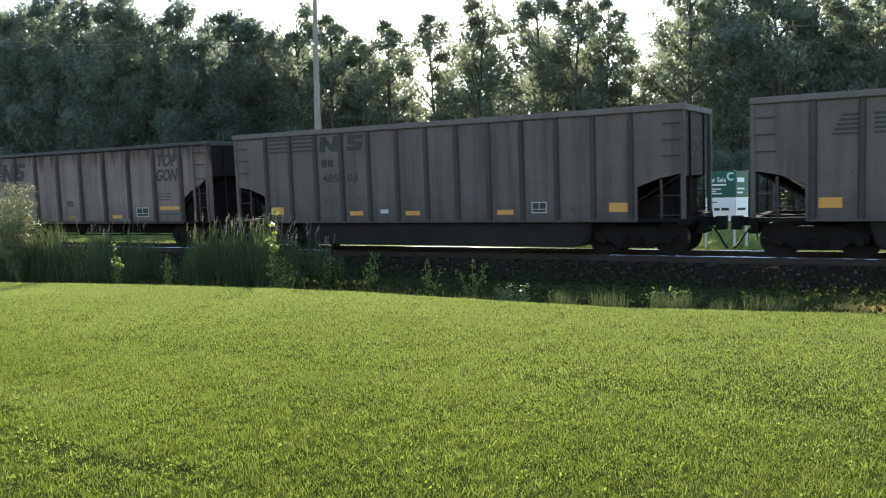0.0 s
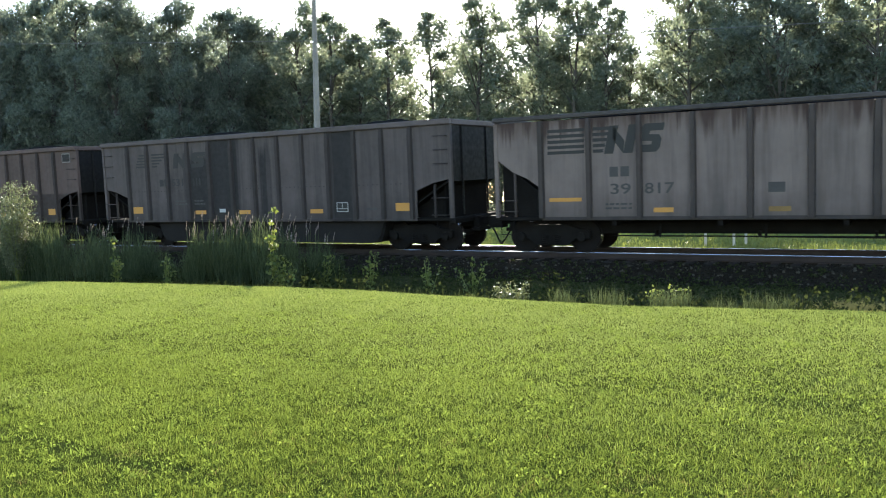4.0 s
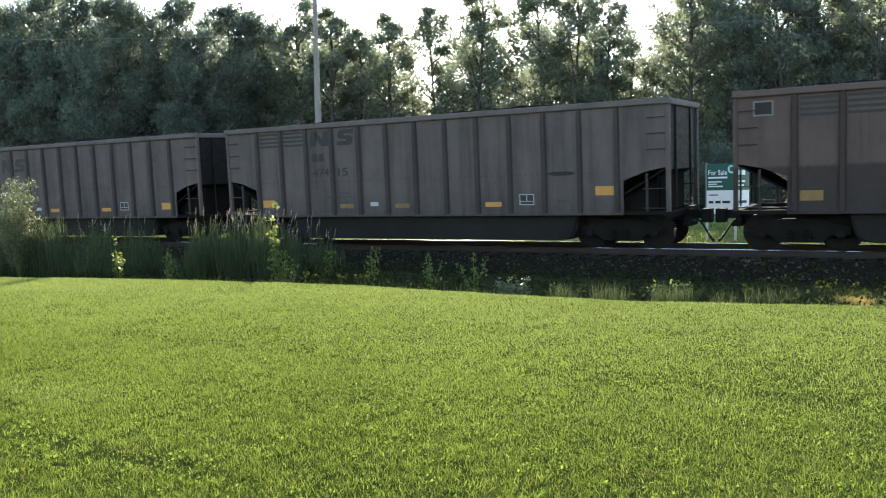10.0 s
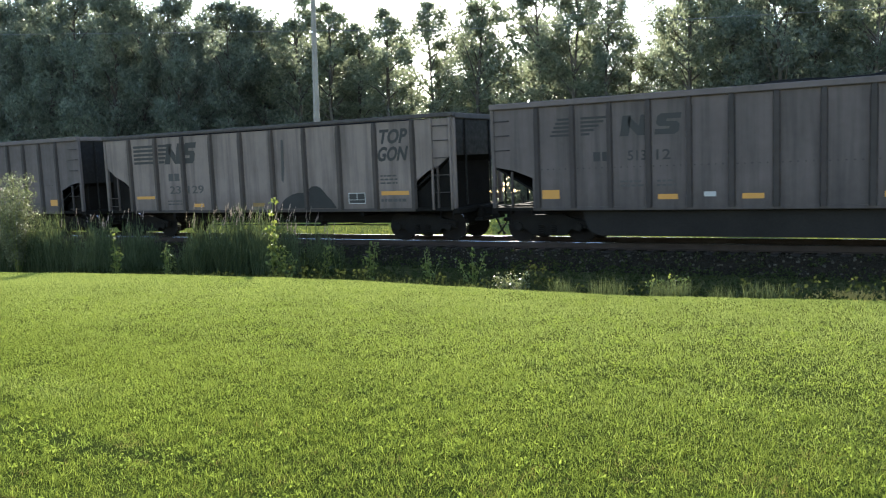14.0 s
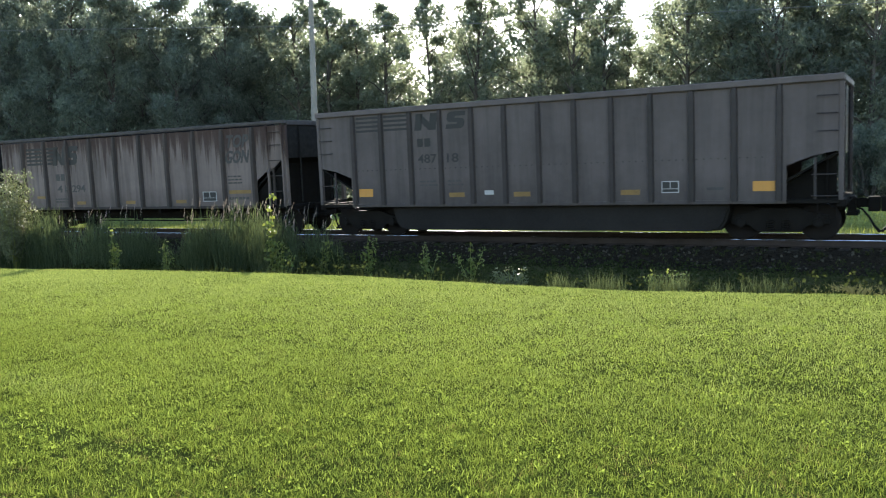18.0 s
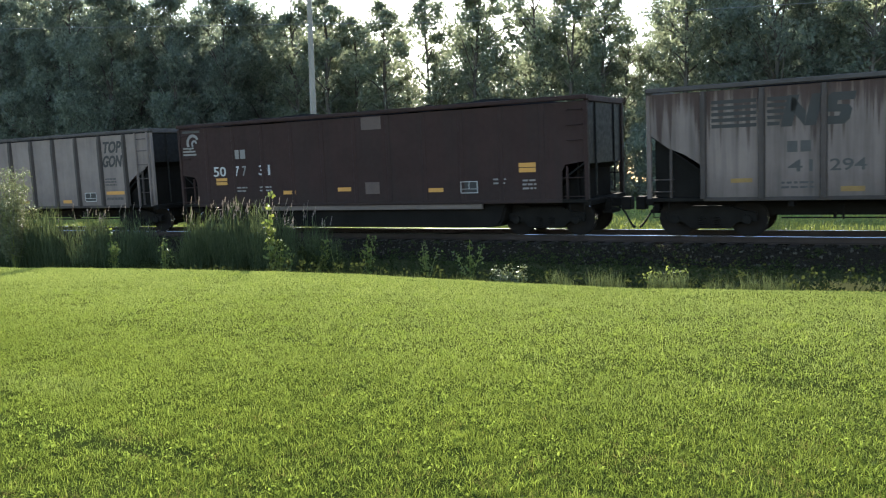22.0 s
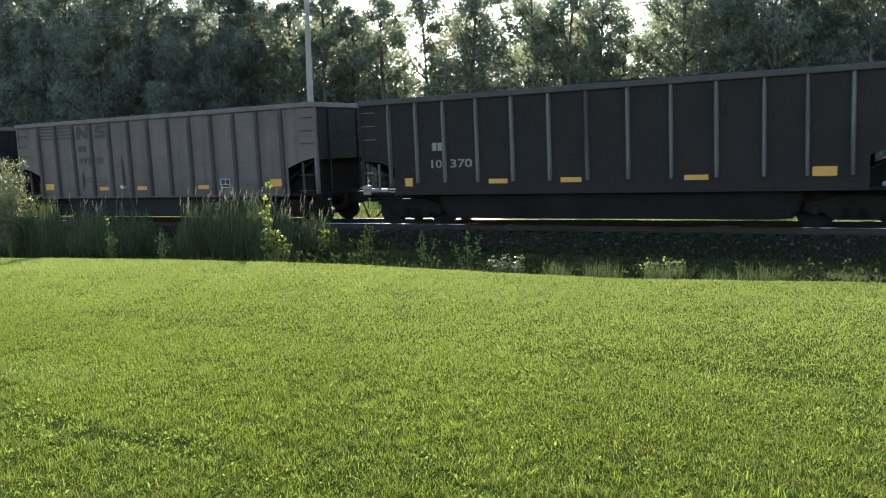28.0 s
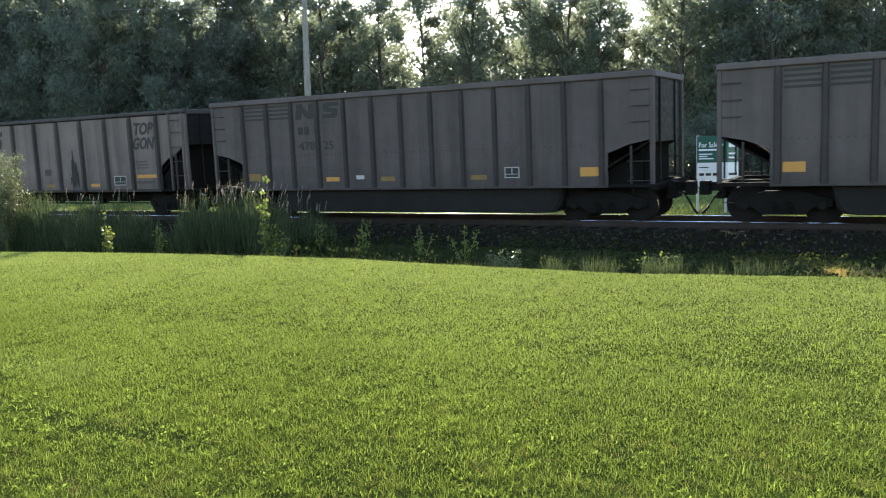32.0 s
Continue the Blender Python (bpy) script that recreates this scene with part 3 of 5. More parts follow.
    bm = box_bm((-0.11, 0.11, -1.3, 1.3, -0.36, -0.187), bevel=0.012)
    me = bpy.data.meshes.new("sleeper")
    bm.to_mesh(me)
    bm.free()
    me.materials.append(M_SLEEPER)
    plate = bpy.data.meshes.new("tie_plate")
    bm = box_bm((-0.09, 0.09, -0.17, 0.17, -0.19, -0.179))
    bm.to_mesh(plate)
    bm.free()
    plate.materials.append(M_RAILSIDE)
    for i in range(130):
        x = -56 + i * 0.52 + random.uniform(-0.03, 0.03)
        sl = part("sleeper", me, M_SLEEPER, track, at=pose(x, random.uniform(-0.04, 0.04), 0, 0, 0, random.uniform(-1, 1)))
        part("tie_plate", plate, M_RAILSIDE, sl, at=pose(0, -0.7525, 0.001))
    joint = part("joint_bar", box_bm((-0.3, 0.3, -0.80, -0.773, -0.14, -0.05), bevel=0.006), M_RAILSIDE, track)
    joint.location.x = -8.2


build_track()

# ---- the coal train ----
HALF, SIDE, TOP = 7.45, 1.55, 3.90   # half length, half width, height of the top chord over the rail
WHEEL = 0.457
TRUCK_X = 6.05
MOVING = []      # (thing, its place along the track at the start)
WHEELSETS = []   # (wheelset, its place in its truck)


def truck_meshes():
    frame_side = [(-1.12, 0.40), (-1.12, 0.62), (-0.80, 0.66), (-0.42, 0.80), (0.42, 0.80), (0.80, 0.66), (1.12, 0.62), (1.12, 0.40), (0.66, 0.40), (0.50, 0.22), (-0.50, 0.22), (-0.66, 0.40)]
    bm = plate_bm([frame_side], -0.08, 0.08)
    bmesh.ops.bevel(bm, geom=list(bm.edges), offset=0.015, segments=1, affect="EDGES")
    bmesh.ops.recalc_face_normals(bm, faces=bm.faces)
    sf = bpy.data.meshes.new("side_frame")
    bm.to_mesh(sf)
    bm.free()
    sf.materials.append(M_TRUCK)
    prof = [(-0.98, 0.07), (-0.83, 0.075), (-0.82, 0.13), (-0.815, 0.40), (-0.81, WHEEL), (-0.72, WHEEL + 0.004), (-0.715, WHEEL + 0.026), (-0.69, WHEEL + 0.024), (-0.685, 0.40), (-0.69, 0.14), (-0.66, 0.09),
            (0.66, 0.09), (0.69, 0.14), (0.685, 0.40), (0.69, WHEEL + 0.024), (0.715, WHEEL + 0.026), (0.72, WHEEL + 0.004), (0.81, WHEEL), (0.815, 0.40), (0.82, 0.13), (0.83, 0.075), (0.98, 0.07)]
    bm = lathe_bm(prof, 28)
    bmesh.ops.recalc_face_normals(bm, faces=bm.faces)
    for f in bm.faces:
        c = f.calc_center_median()
        if math.hypot(c.x, c.z) > 0.44 and abs(f.normal.y) < 0.3:
            f.material_index = 1
    ws = bpy.data.meshes.new("wheelset")
    bm.to_mesh(ws)
    bm.free()
    ws.materials.append(M_WHEEL)
    ws.materials.append(M_TREAD)
    cap = bpy.data.meshes.new("bearing_cap")
    bm = lathe_bm([(-0.06, 0.06), (-0.05, 0.12), (0.05, 0.13), (0.06, 0.10)], 12)
    bm.to_mesh(cap)
    bm.free()
    cap.materials.append(M_TRUCK)
    spring = bpy.data.meshes.new("spring")
    turns = [((0.085 * math.cos(a), 0.085 * math.sin(a), 0.25 + 0.28 * a / (10 * math.pi)), 0.016) for a in np.arange(0, 10 * math.pi, math.pi / 4)]
    bm = tube_bm([turns], 4)
    bm.to_mesh(spring)
    bm.free()
    spring.materials.append(M_TRUCK)
    return sf, ws, cap, spring


SIDE_FRAME, WHEELSET, BEARING_CAP, SPRING = truck_meshes()


def add_truck(car, x):
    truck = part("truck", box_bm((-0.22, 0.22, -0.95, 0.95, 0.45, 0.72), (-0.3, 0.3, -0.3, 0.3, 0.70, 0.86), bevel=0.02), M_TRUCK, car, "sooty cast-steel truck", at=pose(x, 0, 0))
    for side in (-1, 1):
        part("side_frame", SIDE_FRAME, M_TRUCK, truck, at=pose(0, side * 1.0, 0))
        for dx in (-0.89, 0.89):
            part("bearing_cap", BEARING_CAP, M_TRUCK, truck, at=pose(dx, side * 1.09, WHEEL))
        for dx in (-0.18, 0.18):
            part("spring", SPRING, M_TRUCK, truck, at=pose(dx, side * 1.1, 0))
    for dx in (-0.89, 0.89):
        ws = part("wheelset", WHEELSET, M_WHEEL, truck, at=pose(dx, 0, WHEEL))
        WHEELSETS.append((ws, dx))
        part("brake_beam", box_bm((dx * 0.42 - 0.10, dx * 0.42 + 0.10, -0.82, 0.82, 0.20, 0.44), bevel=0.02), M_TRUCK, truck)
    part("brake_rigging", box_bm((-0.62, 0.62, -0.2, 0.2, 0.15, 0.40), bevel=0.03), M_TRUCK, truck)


def bar(x0, x1, z0, z1, slant=0.0):
    return [(x0, z0), (x1, z0), (x1 + slant * (z1 - z0), z1), (x0 + slant * (z1 - z0), z1)]


FACE = -SIDE - 0.004   # where paint marks lie on the near side


def mark(name, car, shapes, material, label="", y=None):
    y = FACE if y is None else y
    return part(name, plate_bm(shapes, y - 0.008, y), material, car, label)


def gondola(name, label, at_start, paint, kind, rib_paint=None, chord_paint=None, ribs=None, heap=0.12, seed=0):
    """One coal car. kind: 'tub' (bathtub bottom), 'flat' (straight underframe), 'plate' (smooth side), 'dark' (heavy ribs)."""
    rng = random.Random(seed)
    car = tagged(new(name), label=label, category="freight car", group="cars of the coal train")
    rib_paint, chord_paint = rib_paint or paint, chord_paint or paint
    top = TOP if kind == "tub" else 3.79
    sheet_top = top - 0.16
    low_in, low_out, cut_in = {"tub": (1.84, 2.17, 6.28), "flat": (1.80, 2.64, 6.10), "plate": (1.78, 2.05, 6.75), "dark": (1.75, 2.0, 6.35)}[kind]
    foot = 1.0
    # side sheets with the cut-away corners
    if kind == "flat":
        curve = [(HALF, low_out), (HALF - 0.1, low_out - 0.06), (HALF - 0.5, low_out - 0.36), (HALF - 0.9, low_out - 0.53), (cut_in, low_in)]
    else:
        curve = [(HALF, low_out), (HALF - 0.6, (low_out + low_in) / 2 + 0.05), (cut_in, low_in)]
    outline = [(-HALF, sheet_top), (HALF, sheet_top)] + curve + [(cut_in, foot), (-cut_in, foot)] + [(-x, z) for x, z in reversed(curve)]
    for side in (-1, 1):
        part("side_sheet", plate_bm([outline], side * SIDE, side * (SIDE - 0.03)), paint, car)
        part("side_sill", box_bm((-cut_in, cut_in, side * (SIDE + 0.02), side * (SIDE - 0.16), 0.94, 1.04), bevel=0.012), rib_paint if kind == "flat" else paint, car)
        # end pieces of the sill, coloured near-black
        for e in (-1, 1):
            part("sill_end", box_bm((*sorted((e * cut_in, e * HALF)), side * (SIDE + 0.02), side * (SIDE - 0.16), 0.94, 1.04), bevel=0.012), M_UNDER, car, "near-black end of the side sill")
        # ribs of hat section, with worn edges
        for x in ribs:
            w = {"flat": 0.085, "dark": 0.05}.get(kind, 0.085)
            deep = {"plate": 0.02, "flat": 0.11}.get(kind, 0.09)
            z0 = 1.30 if kind == "dark" else foot + 0.01
            bm = bmesh.new()
            o, i = side * (SIDE + deep), side * (SIDE - 0.004)
            lean = rng.uniform(-0.006, 0.006)
            ring = []
            for z, k in ((z0, 1.0), (z0 + 0.25, 1.0), (sheet_top - 0.3, 1.0), (sheet_top, 0.8)):
                yo = i + (o - i) * (0.75 if z == sheet_top else 1)
                ring.append([bm.verts.new(p) for p in ((x - w * k + lean, i, z), (x - w * 0.62 * k + lean, yo, z), (x + w * 0.62 * k - lean, yo, z), (x + w * k - lean, i, z))])
            for a, b in zip(ring, ring[1:]):
                for j in range(3):
                    bm.faces.new((a[j], a[j + 1], b[j + 1], b[j]))
                bm.faces.new((a[3], a[0], b[0], b[3]))
            bm.faces.new(ring[0])
            bm.faces.new(list(reversed(ring[-1])))
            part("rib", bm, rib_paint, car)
        # corner posts
        for e in (-1, 1):
            part("corner_post", box_bm((e * HALF - 0.055, e * HALF + 0.055, side * (SIDE + 0.03), side * (SIDE - 0.09), 1.02, sheet_top), bevel=0.01), paint, car)
    # top chord
    chord_h = 0.16 if kind in ("tub", "dark") else 0.12
    for side in (-1, 1):
        part("top_chord", box_bm((-HALF - 0.06, HALF + 0.06, side * (SIDE + 0.085), side * (SIDE - 0.07), top - chord_h, top), bevel=0.02), chord_paint, car)
    for e in (-1, 1):
        part("end_chord", box_bm((e * HALF - 0.07, e * HALF + 0.07, -SIDE + 0.07, SIDE - 0.07, top - 0.17, top - 0.01), bevel=0.02), chord_paint, car)
        x0, x1 = sorted((e * (HALF - 0.05), e * (HALF - 0.01)))
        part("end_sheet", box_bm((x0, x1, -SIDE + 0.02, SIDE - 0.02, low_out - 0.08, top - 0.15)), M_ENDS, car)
        # near-black plates added behind the open corners, in place of the shade inside
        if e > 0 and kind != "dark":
            part("end_shade_plate", box_bm((HALF - 0.34, HALF - 0.30, -SIDE + 0.2, SIDE - 0.2, 1.0, low_out), bevel=0.005), M_UNDER, car)
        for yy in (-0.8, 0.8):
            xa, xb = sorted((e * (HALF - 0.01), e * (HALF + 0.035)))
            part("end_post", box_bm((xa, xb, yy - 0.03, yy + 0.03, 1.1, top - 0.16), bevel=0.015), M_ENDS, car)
        # floor slope at the end, down to the body, near-black to carry its shade
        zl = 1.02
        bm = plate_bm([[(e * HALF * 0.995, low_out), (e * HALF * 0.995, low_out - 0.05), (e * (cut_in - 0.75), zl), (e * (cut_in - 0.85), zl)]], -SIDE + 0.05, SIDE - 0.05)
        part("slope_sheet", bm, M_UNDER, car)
        # side plates added for the same shade
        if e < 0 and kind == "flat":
            part("end_shade_plate", plate_bm([[(-cut_in + 0.3, 1.05), (-HALF + 0.12, 1.05), (-HALF + 0.12, low_out - 0.12), (-cut_in + 0.3, 1.4)]], -SIDE + 0.16, -SIDE + 0.22), M_UNDER, car)
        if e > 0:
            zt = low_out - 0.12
            part("end_shade_plate", plate_bm([[(cut_in - 0.3, 1.02), (HALF - 0.12, 1.02), (HALF - 0.12, zt), (cut_in - 0.3, 1.25)]], *((-SIDE + 0.16, -SIDE + 0.22) if kind == "flat" else (-SIDE + 0.40, -SIDE + 0.46))), M_UNDER, car)
            part("brake_cylinder", lathe_bm([(-0.75, 0.10), (-0.73, 0.16), (-0.30, 0.16), (-0.27, 0.11)], 14), M_UNDER, car, at=pose(HALF - 0.55, 0, 1.28))
            part("air_tank", lathe_bm([(-0.95, 0.06), (-0.90, 0.17), (-0.42, 0.17), (-0.36, 0.06)], 14), M_UNDER, car, at=pose(HALF - 0.95, 0.1, 1.22))
        # end platform, draft gear and coupler
        xa, xb = sorted((e * (cut_in - 0.2), e * (HALF + 0.02)))
        part("end_sill", box_bm((xa, xb, -0.24, 0.24, 0.70, 1.02), (e * HALF - 0.10, e * HALF + 0.10, -SIDE + 0.02, SIDE - 0.02, 0.86, 1.03), bevel=0.015), M_UNDER, car)
        xa, xb = sorted((e * (HALF + 0.02), e * (HALF + 0.62)))
        bm = box_bm((xa, xb, -0.085, 0.085, 0.74, 0.96), (*sorted((e * (HALF + 0.50), e * (HALF + 0.765))), -0.19, 0.17, 0.64, 1.0), (*sorted((e * (HALF + 0.06), e * (HALF + 0.24))), -0.3, 0.3, 0.60, 1.02), bevel=0.02)
        part("coupler", bm, M_TRUCK, car, "dark cast-steel coupler")
        hose = [((e * (HALF + 0.20), 0.3, 0.74), 0.027), ((e * (HALF + 0.36), 0.3, 0.66), 0.027), ((e * (HALF + 0.50), 0.26, 0.48), 0.027), ((e * (HALF + 0.63), 0.2, 0.26), 0.029), ((e * (HALF + 0.72), 0.16, 0.15), 0.036), ((e * (HALF + 0.765), 0.15, 0.13), 0.045)]
        part("air_hose", tube_bm([hose], 6), M_HOSE, car)
        part("carrier_iron", box_bm((*sorted((e * (HALF + 0.04), e * (HALF + 0.30))), -0.42, 0.42, 0.56, 0.66), bevel=0.02), M_UNDER, car)
        part("uncoupling_lever", tube_bm([[((e * (HALF + 0.15), -1.45, 0.98), 0.014), ((e * (HALF + 0.17), -0.4, 0.98), 0.014), ((e * (HALF + 0.45), -0.1, 0.96), 0.014)]], 5), M_UNDER, car)
        # brace in the open corner and sill step
        for side in (-1, 1):
            part("corner_brace", box_bm((e * (HALF - 0.55) - 0.03, e * (HALF - 0.55) + 0.03, side * (SIDE + 0.01), side * (SIDE - 0.05), 1.03, low_in + (low_out - low_in) * 0.55), bevel=0.006), rib_paint, car)
            part("sill_step", tube_bm([[((e * (HALF - 0.5), side * SIDE, 0.95), 0.014), ((e * (HALF - 0.48), side * SIDE, 0.55), 0.014), ((e * (HALF - 0.1), side * SIDE, 0.55), 0.014), ((e * (HALF - 0.08), side * SIDE, 0.95), 0.014)]], 5), M_UNDER, car)
    # ladders: rungs between brace and corner post
    for e in (-1, 1):
        for side in (-1, 1):
            right = e * side < 0
            full = kind == "flat" and right
            zs = [1.2, 1.5] if not right and kind == "flat" else ([1.5, 2.0, 2.5, 3.0, 3.42] if full else [1.12, 1.62, 2.62, 3.02, 3.42] if kind != "flat" else [])
            for z in zs:
                a, b = e * (HALF - (0.62 if full or z < 1.7 else 0.50)), e * (HALF - 0.08)
                y, yo = side * (SIDE - 0.01), side * (SIDE + 0.10)
                part("rung", tube_bm([[((a, y, z), 0.014), ((a, yo, z), 0.014), ((b, yo, z), 0.014), ((b, y, z), 0.014)]], 5), rib_paint, car)
            if full:
                for px in (HALF - 0.66, HALF - 0.04):
                    part("ladder_rail", box_bm((e * px - 0.022, e * px + 0.022, side * (SIDE + 0.07), side * (SIDE + 0.13), 1.0, top - 0.14), bevel=0.008), paint, car)
    # underframe
    if kind in ("tub", "plate", "dark"):
        bottom = 0.245
        side_on = [(4.95, 0.96), (4.92, 0.70), (4.84, 0.44), (4.70, 0.27), (4.40, bottom)]
        tub = side_on + [(-x, z) for x, z in reversed(side_on)]
        bm = plate_bm([tub], -1.34, 1.34)
        bmesh.ops.bevel(bm, geom=[ed for ed in bm.edges if abs(ed.verts[0].co.y - ed.verts[1].co.y) < 0.01 and max(v.co.z for v in ed.verts) < 0.9], offset=0.07, segments=3, affect="EDGES")
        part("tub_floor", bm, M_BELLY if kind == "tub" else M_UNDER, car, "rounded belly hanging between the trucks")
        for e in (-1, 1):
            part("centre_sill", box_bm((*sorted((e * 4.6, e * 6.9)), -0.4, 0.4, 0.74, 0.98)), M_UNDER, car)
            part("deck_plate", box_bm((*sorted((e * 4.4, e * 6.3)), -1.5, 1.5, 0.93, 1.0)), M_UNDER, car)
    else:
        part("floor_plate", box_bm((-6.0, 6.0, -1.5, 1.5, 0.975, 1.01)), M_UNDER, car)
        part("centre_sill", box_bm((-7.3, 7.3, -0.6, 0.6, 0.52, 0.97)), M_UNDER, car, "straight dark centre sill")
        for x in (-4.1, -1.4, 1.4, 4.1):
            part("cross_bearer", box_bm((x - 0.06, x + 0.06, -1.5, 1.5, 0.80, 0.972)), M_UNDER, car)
        lines = [[((-4.4, -0.8, 0.47), 0.02), ((4.6, -0.8, 0.47), 0.02)], [((-3.0, -1.1, 0.50), 0.014), ((2.2, -1.1, 0.47), 0.014), ((4.3, -1.0, 0.56), 0.014)]]
        part("brake_pipe", tube_bm(lines, 5), M_UNDER, car)
        for x in (-3.2, -0.6, 2.0):
            part("pipe_hanger", box_bm((x - 0.03, x + 0.03, -0.83, -0.57, 0.45, 0.60)), M_UNDER, car)
            part("pipe_hanger", box_bm((x + 0.18, x + 0.23, -1.12, -1.07, 0.46, 0.80)), M_UNDER, car)
    for x in (-TRUCK_X, TRUCK_X):
        add_truck(car, x)
    MOVING.append((car, at_start))
    # the heaped coal
    n, m = 60, 9
    hv, hf = [], []
    for i in range(n):
        for j in range(m):
            x, y = -HALF + 0.12 + (2 * HALF - 0.24) * i / (n - 1), -SIDE + 0.09 + (2 * SIDE - 0.18) * j / (m - 1)
            edge = min(1, (HALF - abs(x)) / 2.6) * (1 - 0.85 * (abs(y) / SIDE) ** 2)
            hump = 0.85 + 0.16 * math.sin(x * 0.8 + seed) + 0.08 * math.sin(x * 2.7 + seed * 2)
            hv.append((x, y, top - 0.22 + (heap + 0.22) * edge * hump + 0.05 * noise.noise(Vector((x * 3, y * 3, seed)))))
    for i in range(n - 1):
        for j in range(m - 1):
            hf.append((i * m + j, (i + 1) * m + j, (i + 1) * m + j + 1, i * m + j + 1))
    load = tagged(new("coal_load", mesh_of("coal_load", hv, hf, M_COAL)), label="heap of black coal filling an open freight car", category="coal", group="coal loads of the train")
    MOVING.append((load, at_start))
    return car


def yellow(car, x, z, w=0.5, h=0.13, old=False):
    mark("reflector", car, [bar(x - w / 2, x + w / 2, z - h / 2, z + h / 2)], M_YELLOWOLD if old else M_YELLOW, "dirty yellow reflector" if old else "yellow reflector")


def data_box(car, x, z, w=0.44, h=0.30, paint=None):
    paint = paint or M_WHITEMARK
    t = 0.022
    mark("data_panel", car, [bar(x - w / 2, x + w / 2, z - h / 2, z + h / 2)], M_BLACKMARK, "black data panel ruled in white")
    lines = [bar(x - w / 2, x + w / 2, z + h / 2 - t, z + h / 2), bar(x - w / 2, x + w / 2, z - h / 2, z - h / 2 + t), bar(x - w / 2, x - w / 2 + t, z - h / 2, z + h / 2), bar(x + w / 2 - t, x + w / 2, z - h / 2, z + h / 2),
             bar(x - w / 2, x + w / 2, z - 0.055, z - 0.04), bar(x - 0.008, x + 0.008, z - 0.04, z + h / 2)]
    mark("panel_border", car, lines, paint, y=FACE - 0.009)


def small_print(car, x0, x1, z, rows=2, material=None, h=0.05):
    shapes = []
    rng = random.Random(int((x0 + 9) * 100))
    for r in range(rows):
        x = x0
        while x < x1 - 0.05:
            w = rng.uniform(0.07, 0.2)
            shapes.append(bar(x, min(x + w, x1), z - r * 0.11, z - r * 0.11 + h))
            x += w + 0.04
    mark("small_print", car, shapes, material or M_GREYMARK)


def initials(car, x0, x1, z0, z1, material):
    """A reporting mark, as two plain blocks."""
    w = (x1 - x0) * 0.44
    mark("mark_block", car, [bar(x0, x0 + w, z0, z1)], material)
    mark("mark_block", car, [bar(x1 - w, x1, z0, z1)], material)


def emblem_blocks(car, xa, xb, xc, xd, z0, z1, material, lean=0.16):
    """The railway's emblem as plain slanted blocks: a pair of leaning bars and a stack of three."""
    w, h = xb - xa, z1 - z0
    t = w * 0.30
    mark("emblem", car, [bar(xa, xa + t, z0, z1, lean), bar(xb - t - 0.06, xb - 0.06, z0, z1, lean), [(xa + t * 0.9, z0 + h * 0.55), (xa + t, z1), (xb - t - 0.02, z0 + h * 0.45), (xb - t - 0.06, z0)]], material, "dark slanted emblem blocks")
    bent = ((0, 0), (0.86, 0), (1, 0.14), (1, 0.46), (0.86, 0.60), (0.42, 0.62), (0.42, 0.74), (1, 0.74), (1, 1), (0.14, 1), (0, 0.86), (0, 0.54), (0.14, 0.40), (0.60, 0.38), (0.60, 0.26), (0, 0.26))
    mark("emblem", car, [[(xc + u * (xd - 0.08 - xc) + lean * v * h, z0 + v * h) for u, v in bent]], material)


TUB_RIBS = [-6.12 + 1.02 * k for k in range(13)]
FLAT_RIBS = [-6.10 + 1.355 * k for k in range(10)]
DARK_RIBS = [-6.45, -5.52, -4.6, -3.54, -2.45, -1.36, -0.3, 0.8, 1.9, 3.0, 4.1, 5.05, 6.0]
PLATE_RIBS = [-6.2 + 1.24 * k for k in range(11)]


def rivets(car, z, step=0.17):
    shapes = [bar(-6.0 + k * step, -5.975 + k * step, z - 0.014, z + 0.014) for k in range(int(12.0 / step))]
    mark("rivet_row", car, shapes, M_STAIN, y=FACE - 0.006)["kind"] = "stuff"


